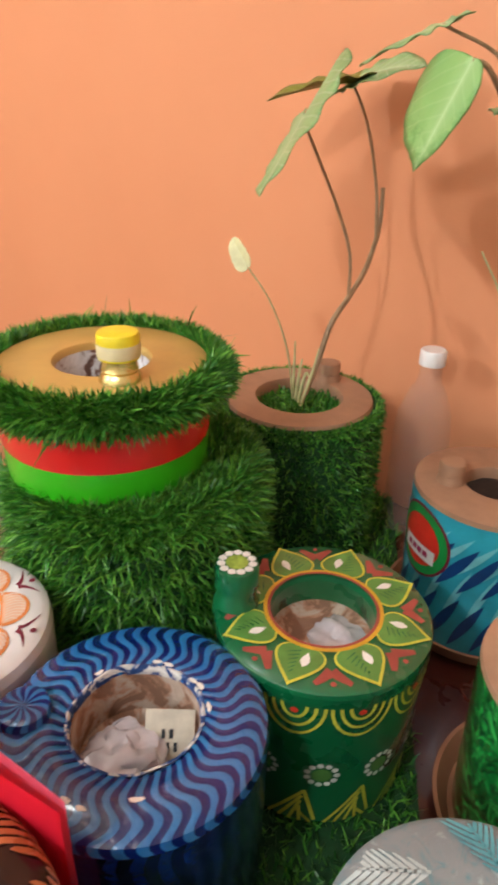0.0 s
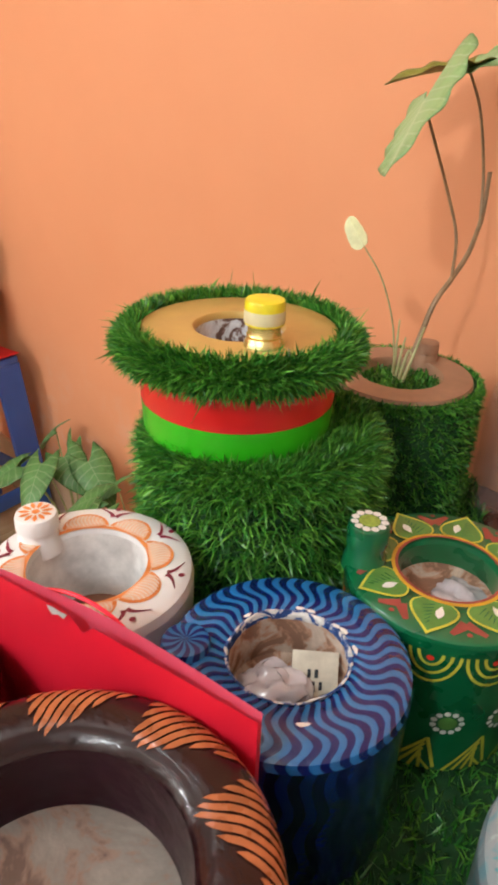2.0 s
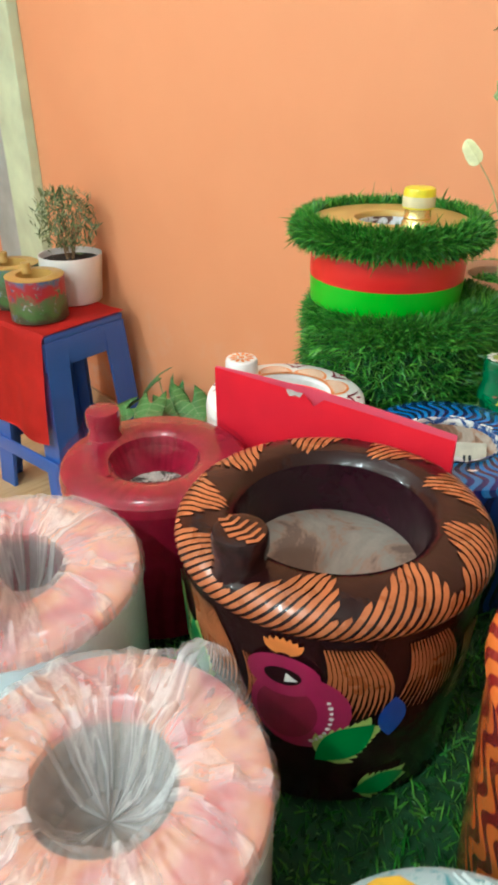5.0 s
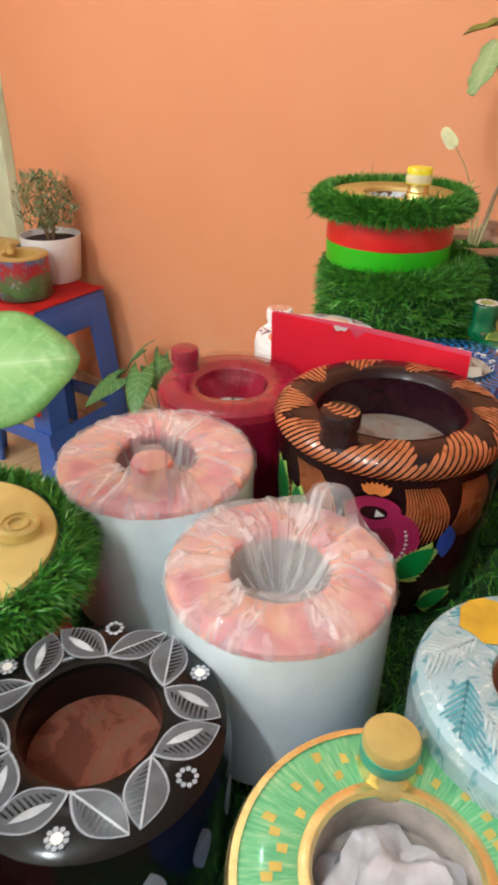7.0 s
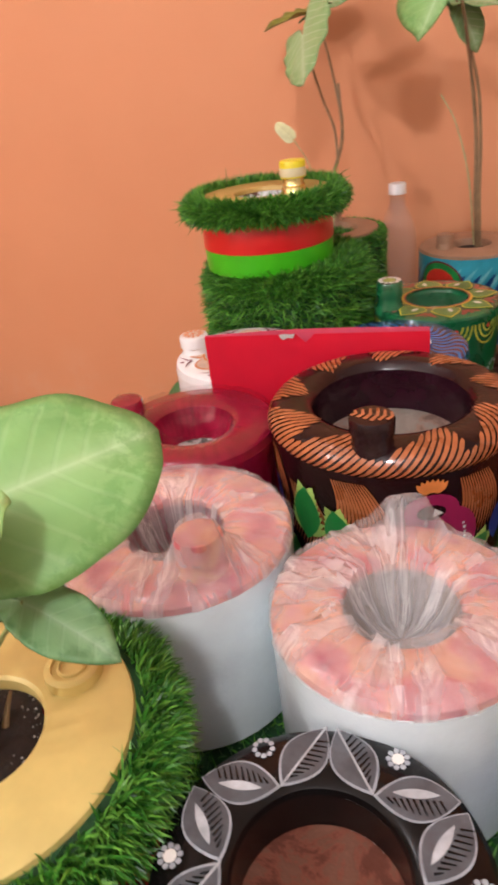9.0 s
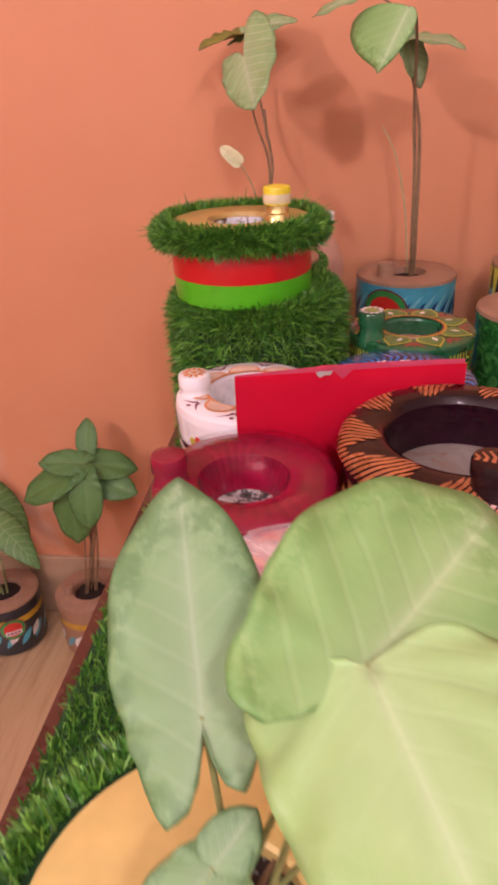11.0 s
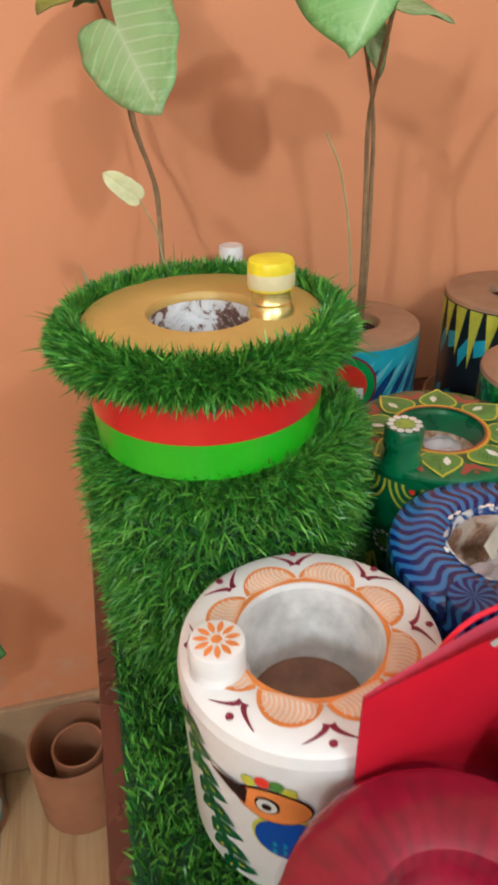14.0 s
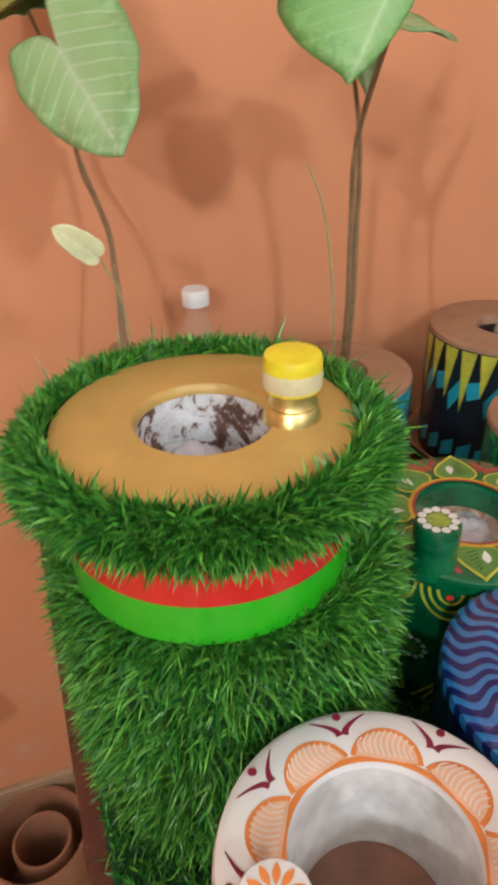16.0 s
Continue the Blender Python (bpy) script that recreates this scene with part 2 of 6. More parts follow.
M = {
    "flakes": flaky("white_flakes_on_brown_paper", (0.13, 0.075, 0.06), (0.78, 0.78, 0.80), 42, 0.47),
    "two_tone": flaky("grey_and_brown_paper", (0.15, 0.10, 0.078), (0.29, 0.25, 0.215), 9, 0.47),
    "inner_tan": flaky("tan_paper_wall", (0.26, 0.15, 0.10), (0.58, 0.47, 0.38), 30, 0.52),
    "inner_white": plain("whitish_glue_paper", (0.74, 0.72, 0.70), 0.6, vary=0.25, scale=45),
    "wall": wall_paint(),
    "floor": wood_tile(),
    "cream_wall": plain("cream_wall_paint", (0.70, 0.67, 0.62), 0.7, vary=0.05, scale=3),
    "ceiling": plain("white_ceiling_paint", (0.82, 0.81, 0.79), 0.8, vary=0.05, scale=3),
    "skirting": plain("beige_skirting_tile", (0.52, 0.36, 0.22), 0.35, 0.2, scale=8),
    "grout": plain("grey_grout", (0.30, 0.24, 0.18), 0.8, scale=60),
    "jamb": plain("pale_green_paint", (0.58, 0.68, 0.48), 0.5, scale=6),
    "jamb_grey": plain("grey_metal_paint", (0.40, 0.46, 0.46), 0.4, scale=9),
    "table": plain("dark_red_brown_wood", (0.085, 0.022, 0.015), 0.28, 0.5, vary=0.35, scale=18),
    "turf": plain("dark_green_turf_backing", (0.012, 0.07, 0.016), 0.8, vary=0.4, scale=120),
    "blade": blade_mat("artificial_grass_blade", (0.014, 0.105, 0.010), (0.058, 0.270, 0.024), (0.19, 0.46, 0.055)),
    "kraft": plain("brown_kraft_card", (0.37, 0.215, 0.13), 0.6, vary=0.12, scale=40),
    "gold": plain("gold_paint", (0.54, 0.355, 0.10), 0.42, 0.1, 0.08, vary=0.1, scale=25),
    "gold_pale": plain("pale_gold_paint", (0.73, 0.565, 0.19), 0.48, 0.05, 0.1, vary=0.12, scale=20),
    "gold_metal": plain("gold_foil", (0.80, 0.66, 0.26), 0.18, 0.3, 0.8, vary=0.12, scale=90, bump=0.5),
    "yellow": plain("yellow_plastic", (0.92, 0.75, 0.02), 0.35, 0.2),
    "cream": plain("cream_paint", (0.78, 0.70, 0.42), 0.5),
    "red_film": plain("red_sticky_film", (0.64, 0.016, 0.014), 0.30, 0.12, vary=0.06, scale=12, bump=0.05),
    "green_film": plain("lime_green_sticky_film", (0.050, 0.48, 0.006), 0.30, 0.12, vary=0.06, scale=12, bump=0.05),
    "white": plain("white_enamel", (0.82, 0.81, 0.80), 0.35, 0.4, vary=0.05, scale=20),
    "inner_grey": plain("grey_glue_paper", (0.42, 0.37, 0.33), 0.7, vary=0.35, scale=45),
    "inner_brown": plain("brown_paper_pulp", (0.24, 0.11, 0.065), 0.6, vary=0.35, scale=35),
    "soil": plain("dark_potting_soil", (0.022, 0.012, 0.008), 0.9, vary=0.6, scale=160, bump=1.0),
    "clay": plain("brown_cardboard_tube", (0.36, 0.17, 0.09), 0.6, vary=0.12, scale=18),
    "orange_paint": plain("orange_paint", (0.80, 0.26, 0.06), 0.4, 0.3),
    "peach": plain("peach_paint", (0.86, 0.52, 0.34), 0.4, 0.3),
    "maroon_paint": plain("maroon_paint", (0.22, 0.012, 0.04), 0.4, 0.3),
    "brown_paint": plain("dark_brown_enamel", (0.024, 0.006, 0.008), 0.20, 0.05, vary=0.1, scale=25, spec=0.3),
    "brush_orange": plain("burnt_orange_enamel", (0.42, 0.130, 0.044), 0.28, 0.35, vary=0.3, scale=40),
    "black": plain("glossy_black_enamel", (0.006, 0.005, 0.005), 0.16, 0.05, scale=22, bump=0.15, spec=0.25),
    "silver": plain("grey_white_paint", (0.36, 0.39, 0.43), 0.45, 0.08, vary=0.4, scale=60),
    "white_paint": plain("white_paint", (0.78, 0.78, 0.74), 0.4, 0.4, vary=0.1, scale=60),
    "green": plain("bottle_green_enamel", (0.008, 0.13, 0.045), 0.28, 0.8, scale=22),
    "leaf_green": plain("leaf_green_paint", (0.10, 0.26, 0.05), 0.35, 0.5, vary=0.25, scale=60),
    "lime": plain("lime_yellow_paint", (0.62, 0.60, 0.06), 0.35, 0.5, scale=60),
    "brick_red": plain("brick_red_paint", (0.30, 0.055, 0.045), 0.35, 0.5, scale=60),
    "red": plain("red_paint", (0.70, 0.035, 0.02), 0.35, 0.5),
    "blue_cap": wave_paint("blue_cap_strokes", (0.004, 0.012, 0.12), (0.02, 0.09, 0.34), (0.03, 0.22, 0.50), 12, 1.6, 240, duty=0.55),
    "blue": wave_paint("blue_wave_strokes", (0.003, 0.012, 0.11), (0.02, 0.085, 0.32), (0.035, 0.24, 0.52), 40, 2.6, 195, duty=0.52, coat=0.7, lump=0.9),
    # the blue waves again, darkened: the shade on the pot's side is in the colour
    "blue_side_shaded": wave_paint("shaded_blue_wave_strokes", (0.003, 0.007, 0.05), (0.005, 0.018, 0.10), (0.008, 0.03, 0.15), 36, 1.2, 120, duty=0.5),
    "orange_wave": wave_paint("orange_wave_strokes", (0.19, 0.012, 0.012), (0.52, 0.10, 0.024), (0.62, 0.19, 0.028), 38, 2.4, 165, duty=0.42, tip=(0.70, 0.34, 0.03), coat=0.5, lump=0.6),
    "magenta": plain("magenta_paint", (0.38, 0.018, 0.10), 0.3, 0.7),
    "royal": plain("royal_blue_paint", (0.015, 0.08, 0.45), 0.3, 0.7),
    "bright_green": plain("bright_green_paint", (0.02, 0.30, 0.06), 0.3, 0.7),
    "card_red": plain("bright_red_paper", (0.96, 0.022, 0.062), 0.42, 0.1, vary=0.05, scale=14, bump=0.2),
    "card_pink": plain("pink_red_paper", (0.88, 0.16, 0.27), 0.45, 0.1, vary=0.05, scale=14),
    "stool_blue": plain("blue_plastic", (0.040, 0.125, 0.50), 0.35, 0.2, vary=0.08, scale=8),
    "cloth_red": plain("red_cloth", (0.74, 0.022, 0.018), 0.65, vary=0.12, scale=12),
    "white_plastic": plain("white_plastic", (0.80, 0.80, 0.80), 0.35, 0.2, vary=0.03),
    "stem": plain("green_brown_stem", (0.29, 0.19, 0.10), 0.5, vary=0.3, scale=60),
    "shoot": plain("pale_straw_green_shoot", (0.46, 0.48, 0.24), 0.5, vary=0.2, scale=60),
    "stem_green": plain("pale_green_stem", (0.30, 0.36, 0.13), 0.45, vary=0.2, scale=60),
    "leaf_dark": leaf_mat("green_syngonium_leaf", (0.085, 0.20, 0.055), (0.30, 0.42, 0.22), (0.05, 0.14, 0.03)),
    "wrap_side": plain("milky_blue_plastic_bag", (0.84, 0.93, 0.97), 0.24, 0.5, vary=0.06, scale=22, bump=1.0),
    "film": film_mat("clear_plastic_film", 0.10, (0.85, 0.84, 0.84)),
}


# ---- building helpers ----
def mesh_of(name, bm, material, smooth=True, angle=40):
    me = bpy.data.meshes.new(name)
    bmesh.ops.recalc_face_normals(bm, faces=bm.faces)
    bm.to_mesh(me)
    bm.free()
    if smooth:
        me.polygons.foreach_set("use_smooth", [True] * len(me.polygons))
        me.set_sharp_from_angle(angle=radians(angle))
    if material:
        me.materials.append(material)
    return me


def part(name, bm, material, parent, label="", at=None, smooth=True, kind=""):
    ob = new(name, mesh_of(name, bm, material, smooth))
    ob.parent = parent
    if at is not None:
        ob.matrix_basis = at if isinstance(at, Matrix) else Matrix.Translation(at)
    return tagged(ob, label, kind=kind)


def raw_part(name, verts, faces, material, parent, label="", smooth=False, at=None, kind="", uvs=None):
    """A part from computed vertices; uvs are one pair a vertex."""
    me = bpy.data.meshes.new(name)
    me.from_pydata([tuple(v) for v in verts], [], [tuple(f) for f in faces])
    if smooth:
        me.polygons.foreach_set("use_smooth", [True] * len(me.polygons))
    if uvs is not None:
        layer = me.uv_layers.new(name="shape")
        idx = np.empty(len(me.loops), dtype=np.int32)
        me.loops.foreach_get("vertex_index", idx)
        layer.data.foreach_set("uv", np.asarray(uvs, dtype=np.float32)[idx].ravel())
    me.materials.append(material)
    ob = new(name, me)
    ob.parent = parent
    if at is not None:
        ob.matrix_basis = at if isinstance(at, Matrix) else Matrix.Translation(at)
    return tagged(ob, label, kind=kind)


def thing(name, at, label, category, group="", kind=""):
    ob = new(name)
    ob.empty_display_size = 0.02
    ob.matrix_basis = at if isinstance(at, Matrix) else Matrix.Translation(at)
    return tagged(ob, label, category, group, kind)


def lathe(profile, seg=64, bm=None, centre=(0, 0, 0), wobble=0.0, seed=0):
    """Spins (radius, height) pairs round the z axis; a radius of 0 closes the form."""
    bm = bm or bmesh.new()
    rings = []
    for r, z in profile:
        if r <= 1e-6:
            rings.append([bm.verts.new((centre[0], centre[1], centre[2] + z))])
            continue
        ring = []
        for i in range(seg):
            a = TAU * i / seg
            k = 1.0
            if wobble:
                k += wobble * noise.noise((math.cos(a) * 2.5 + seed, math.sin(a) * 2.5, z * 25))
            ring.append(bm.verts.new((centre[0] + r * k * math.cos(a), centre[1] + r * k * math.sin(a), centre[2] + z)))
        rings.append(ring)
    for p, q in zip(rings, rings[1:]):
        if len(p) == 1 and len(q) == 1:
            continue
        for i in range(seg):
            j = (i + 1) % seg
            if len(p) == 1:
                bm.faces.new((p[0], q[i], q[j]))
            elif len(q) == 1:
                bm.faces.new((p[i], p[j], q[0]))
            else:
                bm.faces.new((p[i], p[j], q[j], q[i]))
    return bm


def box(x0, x1, y0, y1, z0, z1, bevel=0.0, bm=None):
    b = bmesh.new()
    bmesh.ops.create_cube(b, size=1)
    bmesh.ops.transform(b, matrix=Matrix.Translation(((x0 + x1) / 2, (y0 + y1) / 2, (z0 + z1) / 2)) @ Matrix.Diagonal((x1 - x0, y1 - y0, z1 - z0, 1)), verts=b.verts)
    if bevel:
        bmesh.ops.bevel(b, geom=b.edges, offset=bevel, segments=2, profile=0.6, affect="EDGES")
    return b


def tube(points, radii, seg=8, bm=None):
    """A tapered tube along a line of points."""
    bm = bm or bmesh.new()
    pts = [Vector(p) for p in points]
    rings = []
    for i, p in enumerate(pts):
        d = (pts[min(i + 1, len(pts) - 1)] - pts[max(i - 1, 0)]).normalized()
        s = d.cross(Vector((0.31, 0.9, 0.29))).normalized()
        t = d.cross(s)
        r = radii[i] if isinstance(radii, (list, tuple)) else radii
        rings.append([bm.verts.new(p + r * (math.cos(TAU * k / seg) * s + math.sin(TAU * k / seg) * t)) for k in range(seg)])
    for a, b in zip(rings, rings[1:]):
        for k in range(seg):
            bm.faces.new((a[k], a[(k + 1) % seg], b[(k + 1) % seg], b[k]))
    for r in (rings[0], rings[-1]):
        bm.faces.new(r)
    return bm


def bend(points, n=8):
    """A smooth line through a few points."""
    pts = [Vector(p) for p in points]
    pts = [2 * pts[0] - pts[1]] + pts + [2 * pts[-1] - pts[-2]]
    out = []
    for a, b, c, d in zip(pts, pts[1:], pts[2:], pts[3:]):
        for i in range(n):
            t = i / n
            out.append(0.5 * ((2 * b) + (c - a) * t + (2 * a - 5 * b + 4 * c - d) * t * t + (3 * b - a - 3 * c + d) * t ** 3))
    return out + [pts[-2]]


def blades(roots, ways, length, width, rng, spread=0.5, droop=0.35):
    """Vertices and faces of many narrow bent grass blades."""
    n = len(roots)
    ways = ways + rng.normal(0, spread, (n, 3))
    ways /= np.linalg.norm(ways, axis=1, keepdims=True)
    side = np.cross(ways, rng.normal(0, 1, (n, 3)))
    side /= np.linalg.norm(side, axis=1, keepdims=True) + 1e-9
    ln = (length * rng.uniform(0.55, 1.25, n))[:, None]
    w = (width * rng.uniform(0.7, 1.3, n))[:, None]
    fall = np.array([0, 0, -1.0]) * droop
    mid = roots + ways * ln * 0.55
    tip = roots + ways * ln * 0.95 + fall * ln
    v = np.stack([roots - side * w, roots + side * w, mid + side * w * 0.8, mid - side * w * 0.8, tip], 1).reshape(-1, 3)
    base = np.arange(n)[:, None] * 5
    quads = (base + np.array([0, 1, 2, 3])).tolist()
    tris = (base + np.array([3, 2, 4])).tolist()
    return v, quads + tris


# ---- room ----
def structure(name, bm, material, label, category, smooth=False):
    ob = new(name, mesh_of(name, bm, material, smooth))
    return tagged(ob, label, category, kind="structure")


X0, X1, Y0, Z1 = -3.6, 1.9, -1.95, 2.7
structure("wall_north", box(X0, X1, WALL, WALL + 0.12, FLOOR, Z1), M["wall"], "orange painted plaster wall behind the table", "wall")
# out of view; its distance and pale paint are chosen for bounced front light
structure("bounce_wall_south", box(X0, X1, Y0 - 0.12, Y0, FLOOR, Z1), M["cream_wall"], "unseen cream wall added to bounce light at the pots", "wall")
structure("wall_east", box(X1, X1 + 0.12, Y0 - 0.12, WALL + 0.12, FLOOR, Z1), M["cream_wall"], "cream painted plaster side wall", "wall")
structure("wall_west", box(X0 - 0.12, X0, Y0 - 0.12, WALL + 0.12, FLOOR, Z1), M["wall"], "orange painted plaster end wall", "wall")
structure("ceiling", box(X0 - 0.12, X1 + 0.12, Y0 - 0.12, WALL + 0.12, Z1, Z1 + 0.1), M["ceiling"], "white painted flat ceiling", "ceiling")
floor_ob = structure("floor", box(X0 - 0.12, X1 + 0.12, Y0 - 0.12, WALL + 0.12, FLOOR - 0.1, FLOOR - 0.003), M["grout"], "beige wood-look tiled floor with thin joints", "floor")
structure("baseboard", box(X0, -2.31, WALL - 0.012, WALL, FLOOR, 0.155, 0.003), M["skirting"], "beige tile skirting along the wall foot", "baseboard")
structure("baseboard", box(-2.29, X1, WALL - 0.012, WALL, FLOOR, 0.155, 0.003), M["skirting"], "beige tile skirting along the wall foot", "baseboard")
structure("trim", box(-2.49, -2.30, WALL - 0.035, WALL, 0.158, Z1, 0.004), M["jamb"], "pale green painted upright strip on the wall", "trim")
structure("trim", box(-2.70, -2.493, WALL - 0.02, WALL, 0.158, Z1, 0.004), M["jamb_grey"], "grey painted upright strip on the wall", "trim")

# ---- table with its grass mat ----
table = thing("table", (0, 0, FLOOR), "dark red-brown wooden table against the wall", "table")
TL, TR, TF, TB = -0.640, 0.52, -0.72, 0.715
part("tabletop", box(TL, TR, TF, TB, TABLE - FLOOR - 0.045, TABLE - FLOOR - 0.012, 0.004), M["table"], table)
for lx in (TL + 0.04, TR - 0.08):
    for ly in (TF + 0.05, TB - 0.09):
        part("leg", box(lx, lx + 0.05, ly, ly + 0.05, 0, TABLE - FLOOR - 0.0455, 0.004), M["table"], table)
part("apron", box(TL + 0.02, TL + 0.04, TF + 0.1, TB - 0.1, TABLE - FLOOR - 0.12, TABLE - FLOOR - 0.0455, 0.002), M["table"], table)

rng = np.random.default_rng(7)
mat_thing = thing("grass_mat", (0, 0, TABLE), "green artificial grass mat lying on the table", "grass mat", kind="stuff")
bm = bmesh.new()
edge = [(TL + 0.016, TF + 0.02), (-0.02, TF + 0.02), (-0.02, 0.06), (-0.44, TB - 0.05), (-0.47, TB - 0.01), (TL + 0.016, TB - 0.01)]
low, high = [[bm.verts.new((x, y, z)) for x, y in edge] for z in (-0.0115, -0.006)]
bm.faces.new(low[::-1]), bm.faces.new(high)
for k in range(len(edge)):
    q = (k + 1) % len(edge)
    bm.faces.new((low[k], low[q], high[q], high[k]))
part("mat_backing", bm, M["turf"], mat_thing, smooth=False)
count = 70000
roots = np.stack([rng.uniform(TL + 0.018, -0.022, count), rng.uniform(TF + 0.025, TB - 0.012, count), np.full(count, -0.007)], 1)
near = rng.random(count) < 0.3
roots[near, 0] = rng.uniform(TL + 0.018, -0.46, near.sum())
roots = roots[roots[:, 0] < np.where(roots[:, 1] > 0.06, -0.02 - (roots[:, 1] - 0.06) * 0.695, 9.0)]
v, f = blades(roots, np.tile([0.05, -0.1, 1.0], (len(roots), 1)), 0.0165, 0.0009, rng, 0.5, 0.1)
raw_part("grass_blades", v, f, M["blade"], mat_thing, kind="stuff")


# ---- painted pots ----
def neck_and_cap(pot, x, y, z, r, h, neck_mat, cap_mat, cap_h=0.014, label=""):
    """A bottle neck that sticks out of a pot's top, with a screw cap."""
    neck = part("neck", lathe([(r * 1.12, -0.008), (r * 1.05, 0.002), (r * 0.9, 0.008), (r * 0.88, h - cap_h)], 28), neck_mat, pot, at=(x, y, z))
    c = [(r * 0.86, h - cap_h + 0.0008), (r, h - cap_h + 0.001), (r, h - 0.003), (r * 0.93, h - 0.0006), (r * 0.8, h), (0, h)]
    part("cap", lathe(c, 32), cap_mat, neck, label)
    return neck


def pot_shell(name, x, y, R, top, hole, side_mat, top_mat, label, inner=None, depth=0.05, bottom=None, base=TABLE, taper=0.97, round_=0.007, group="painted pots on the table", bottom_mat=None, category="pot", lip=0.004, foot=1.0):
    """A squat round pot: side, flat top ring with a hole, inner wall and the paper floor inside it."""
    H = top - base
    pot = thing(name, (x, y, base), label, category, group)
    part("body", lathe([(0, 0), (R * taper - 0.004, 0), (R * taper, 0.004), (R, H - round_ * 1.6)], 72), side_mat, pot)
    t = [(R, H - round_ * 1.6), (R - round_ * 0.25, H - round_ * 0.55), (R - round_, H), (hole + lip, H), (hole + lip * 0.3, H - lip * 0.35), (hole, H - lip * 1.2)]
    part("top_ring", lathe(t, 72), top_mat, pot)
    part("inner_wall", lathe([(hole, H - lip * 1.2), (hole * (0.45 + 0.55 * foot), H - depth * 0.6), (hole * foot, H - depth)], 48), inner or top_mat, pot)
    part("inner_floor", lathe([(hole * foot, H - depth), (hole * 0.6 * foot, H - depth - 0.002), (0, H - depth + 0.001)], 40), bottom_mat or M["inner_grey"], pot)
    return pot


def flat_shape(polys, z):
    """Vertices and faces of flat painted shapes lying at one height."""
    v, f = [], []
    for p in polys:
        f.append(range(len(v), len(v) + len(p)))
        v += [(x, y, z) for x, y in p]
    return v, f


def cut(poly, at, keep):
    """The part of a convex shape on one side of an upright line."""
    out = []
    for (x0, y0), (x1, y1) in zip(poly, poly[1:] + poly[:1]):
        d0, d1 = (x0 - at) * keep, (x1 - at) * keep
        if d0 >= 0:
            out.append((x0, y0))
        if d0 * d1 < 0:
            k = d0 / (d0 - d1)
            out.append((at, y0 + (y1 - y0) * k))
    return out


def strips(polys, step=0.09):
    """Wide shapes in narrow upright strips, so that they follow the round side."""
    out = []
    for p in polys:
        lo, hi = min(q[0] for q in p), max(q[0] for q in p)
        n = max(1, math.ceil((hi - lo) / step))
        for i in range(n):
            piece = list(p)
            if i:
                piece = cut(piece, lo + (hi - lo) * i / n, 1)
            if i < n - 1:
                piece = cut(piece, lo + (hi - lo) * (i + 1) / n, -1)
            if len(piece) > 2:
                out.append(piece)
    return out


def side_shape(polys, R, taper=1.0, H=0.14):
    """Painted shapes given as (angle, height), laid round a pot's side."""
    v, f, known = [], [], {}
    for p in strips(polys):
        face = []
        for a, h in p:
            key = (round(a, 5), round(h, 6))
            if key not in known:
                known[key] = len(v)
                r = R * (taper + (1 - taper) * h / H) + 0.0007
                v.append((r * math.cos(a), r * math.sin(a), h))
            if known[key] not in face:
                face.append(known[key])
        if len(face) > 2:
            f.append(face)
    return v, f


def pieces(polys):
    """Groups painted polygons that share a corner, so that each stroke or petal stands by itself."""
    home, groups = {}, []
    for p in polys:
        keys = {(round(x, 6), round(y, 6)) for x, y in p}
        hit = {home[k] for k in keys if k in home}
        g = min(hit) if hit else len(groups)
        if not hit:
            groups.append([])
        for h in hit - {g}:
            groups[g] += groups[h]
            groups[h] = []
            for k in [k for k, q in home.items() if q == h]:
                home[k] = g
        groups[g].append(p)
        for k in keys:
            home[k] = g
    return [g for g in groups if g]


def paint(pot, name, polys, lay, material, label):
    groups = pieces(polys)
    if len(groups) > 110 or "hatching" in name or name in ("orange_line", "leaf_tip", "white_bead", "palm_frond", "side_frond", "lime_arc", "lime_comb", "leaf_vein", "cap_stroke"):
        return raw_part(name, *lay(polys), material, pot, label, kind="stuff")
    for g in groups:
        ob = raw_part(name, *lay(g), material, pot, label)
    return ob


def paint_top(pot, name, polys, z, material, label=""):
    return paint(pot, name, polys, lambda p: flat_shape(p, z), material, label)


def paint_side(pot, name, polys, R, H, material, label="", taper=0.97):
    return paint(pot, name, polys, lambda p: side_shape(p, R, taper, H), material, label)


def turned(poly, a, r, k=1.0):
    """A shape drawn along +x from the origin, set at radius r and turned by a."""
    c, s = math.cos(a), math.sin(a)
    return [((x * k + r) * c - y * k * s, (x * k + r) * s + y * k * c) for x, y in poly]


def placed(poly, a, r, turn=0.0, k=1.0):
    """A shape round its own origin, set at (angle a, radius r)."""
    c, s = math.cos(a + turn), math.sin(a + turn)
    ox, oy = r * math.cos(a), r * math.sin(a)
    return [(ox + k * (x * c - y * s), oy + k * (x * s + y * c)) for x, y in poly]


def petal(length, width, n=12, sharp=1.0):
    up = [(length * i / n, width * math.sin(math.pi * (i / n) ** sharp) ** 0.9) for i in range(n + 1)]
    return up + [(x, -y) for x, y in reversed(up[1:-1])]


def spear(length, width, n=16):
    """A petal that is widest near its foot and runs out into a long point."""
    up = [(length * i / n, width * 2.8 * (i / n) ** 0.5 * (1 - i / n) ** 1.2) for i in range(n + 1)]
    return up + [(x, -y) for x, y in reversed(up[1:-1])]


def disc(r, n=12, x=0.0, y=0.0):
    return [(x + r * math.cos(TAU * i / n), y + r * math.sin(TAU * i / n)) for i in range(n)]


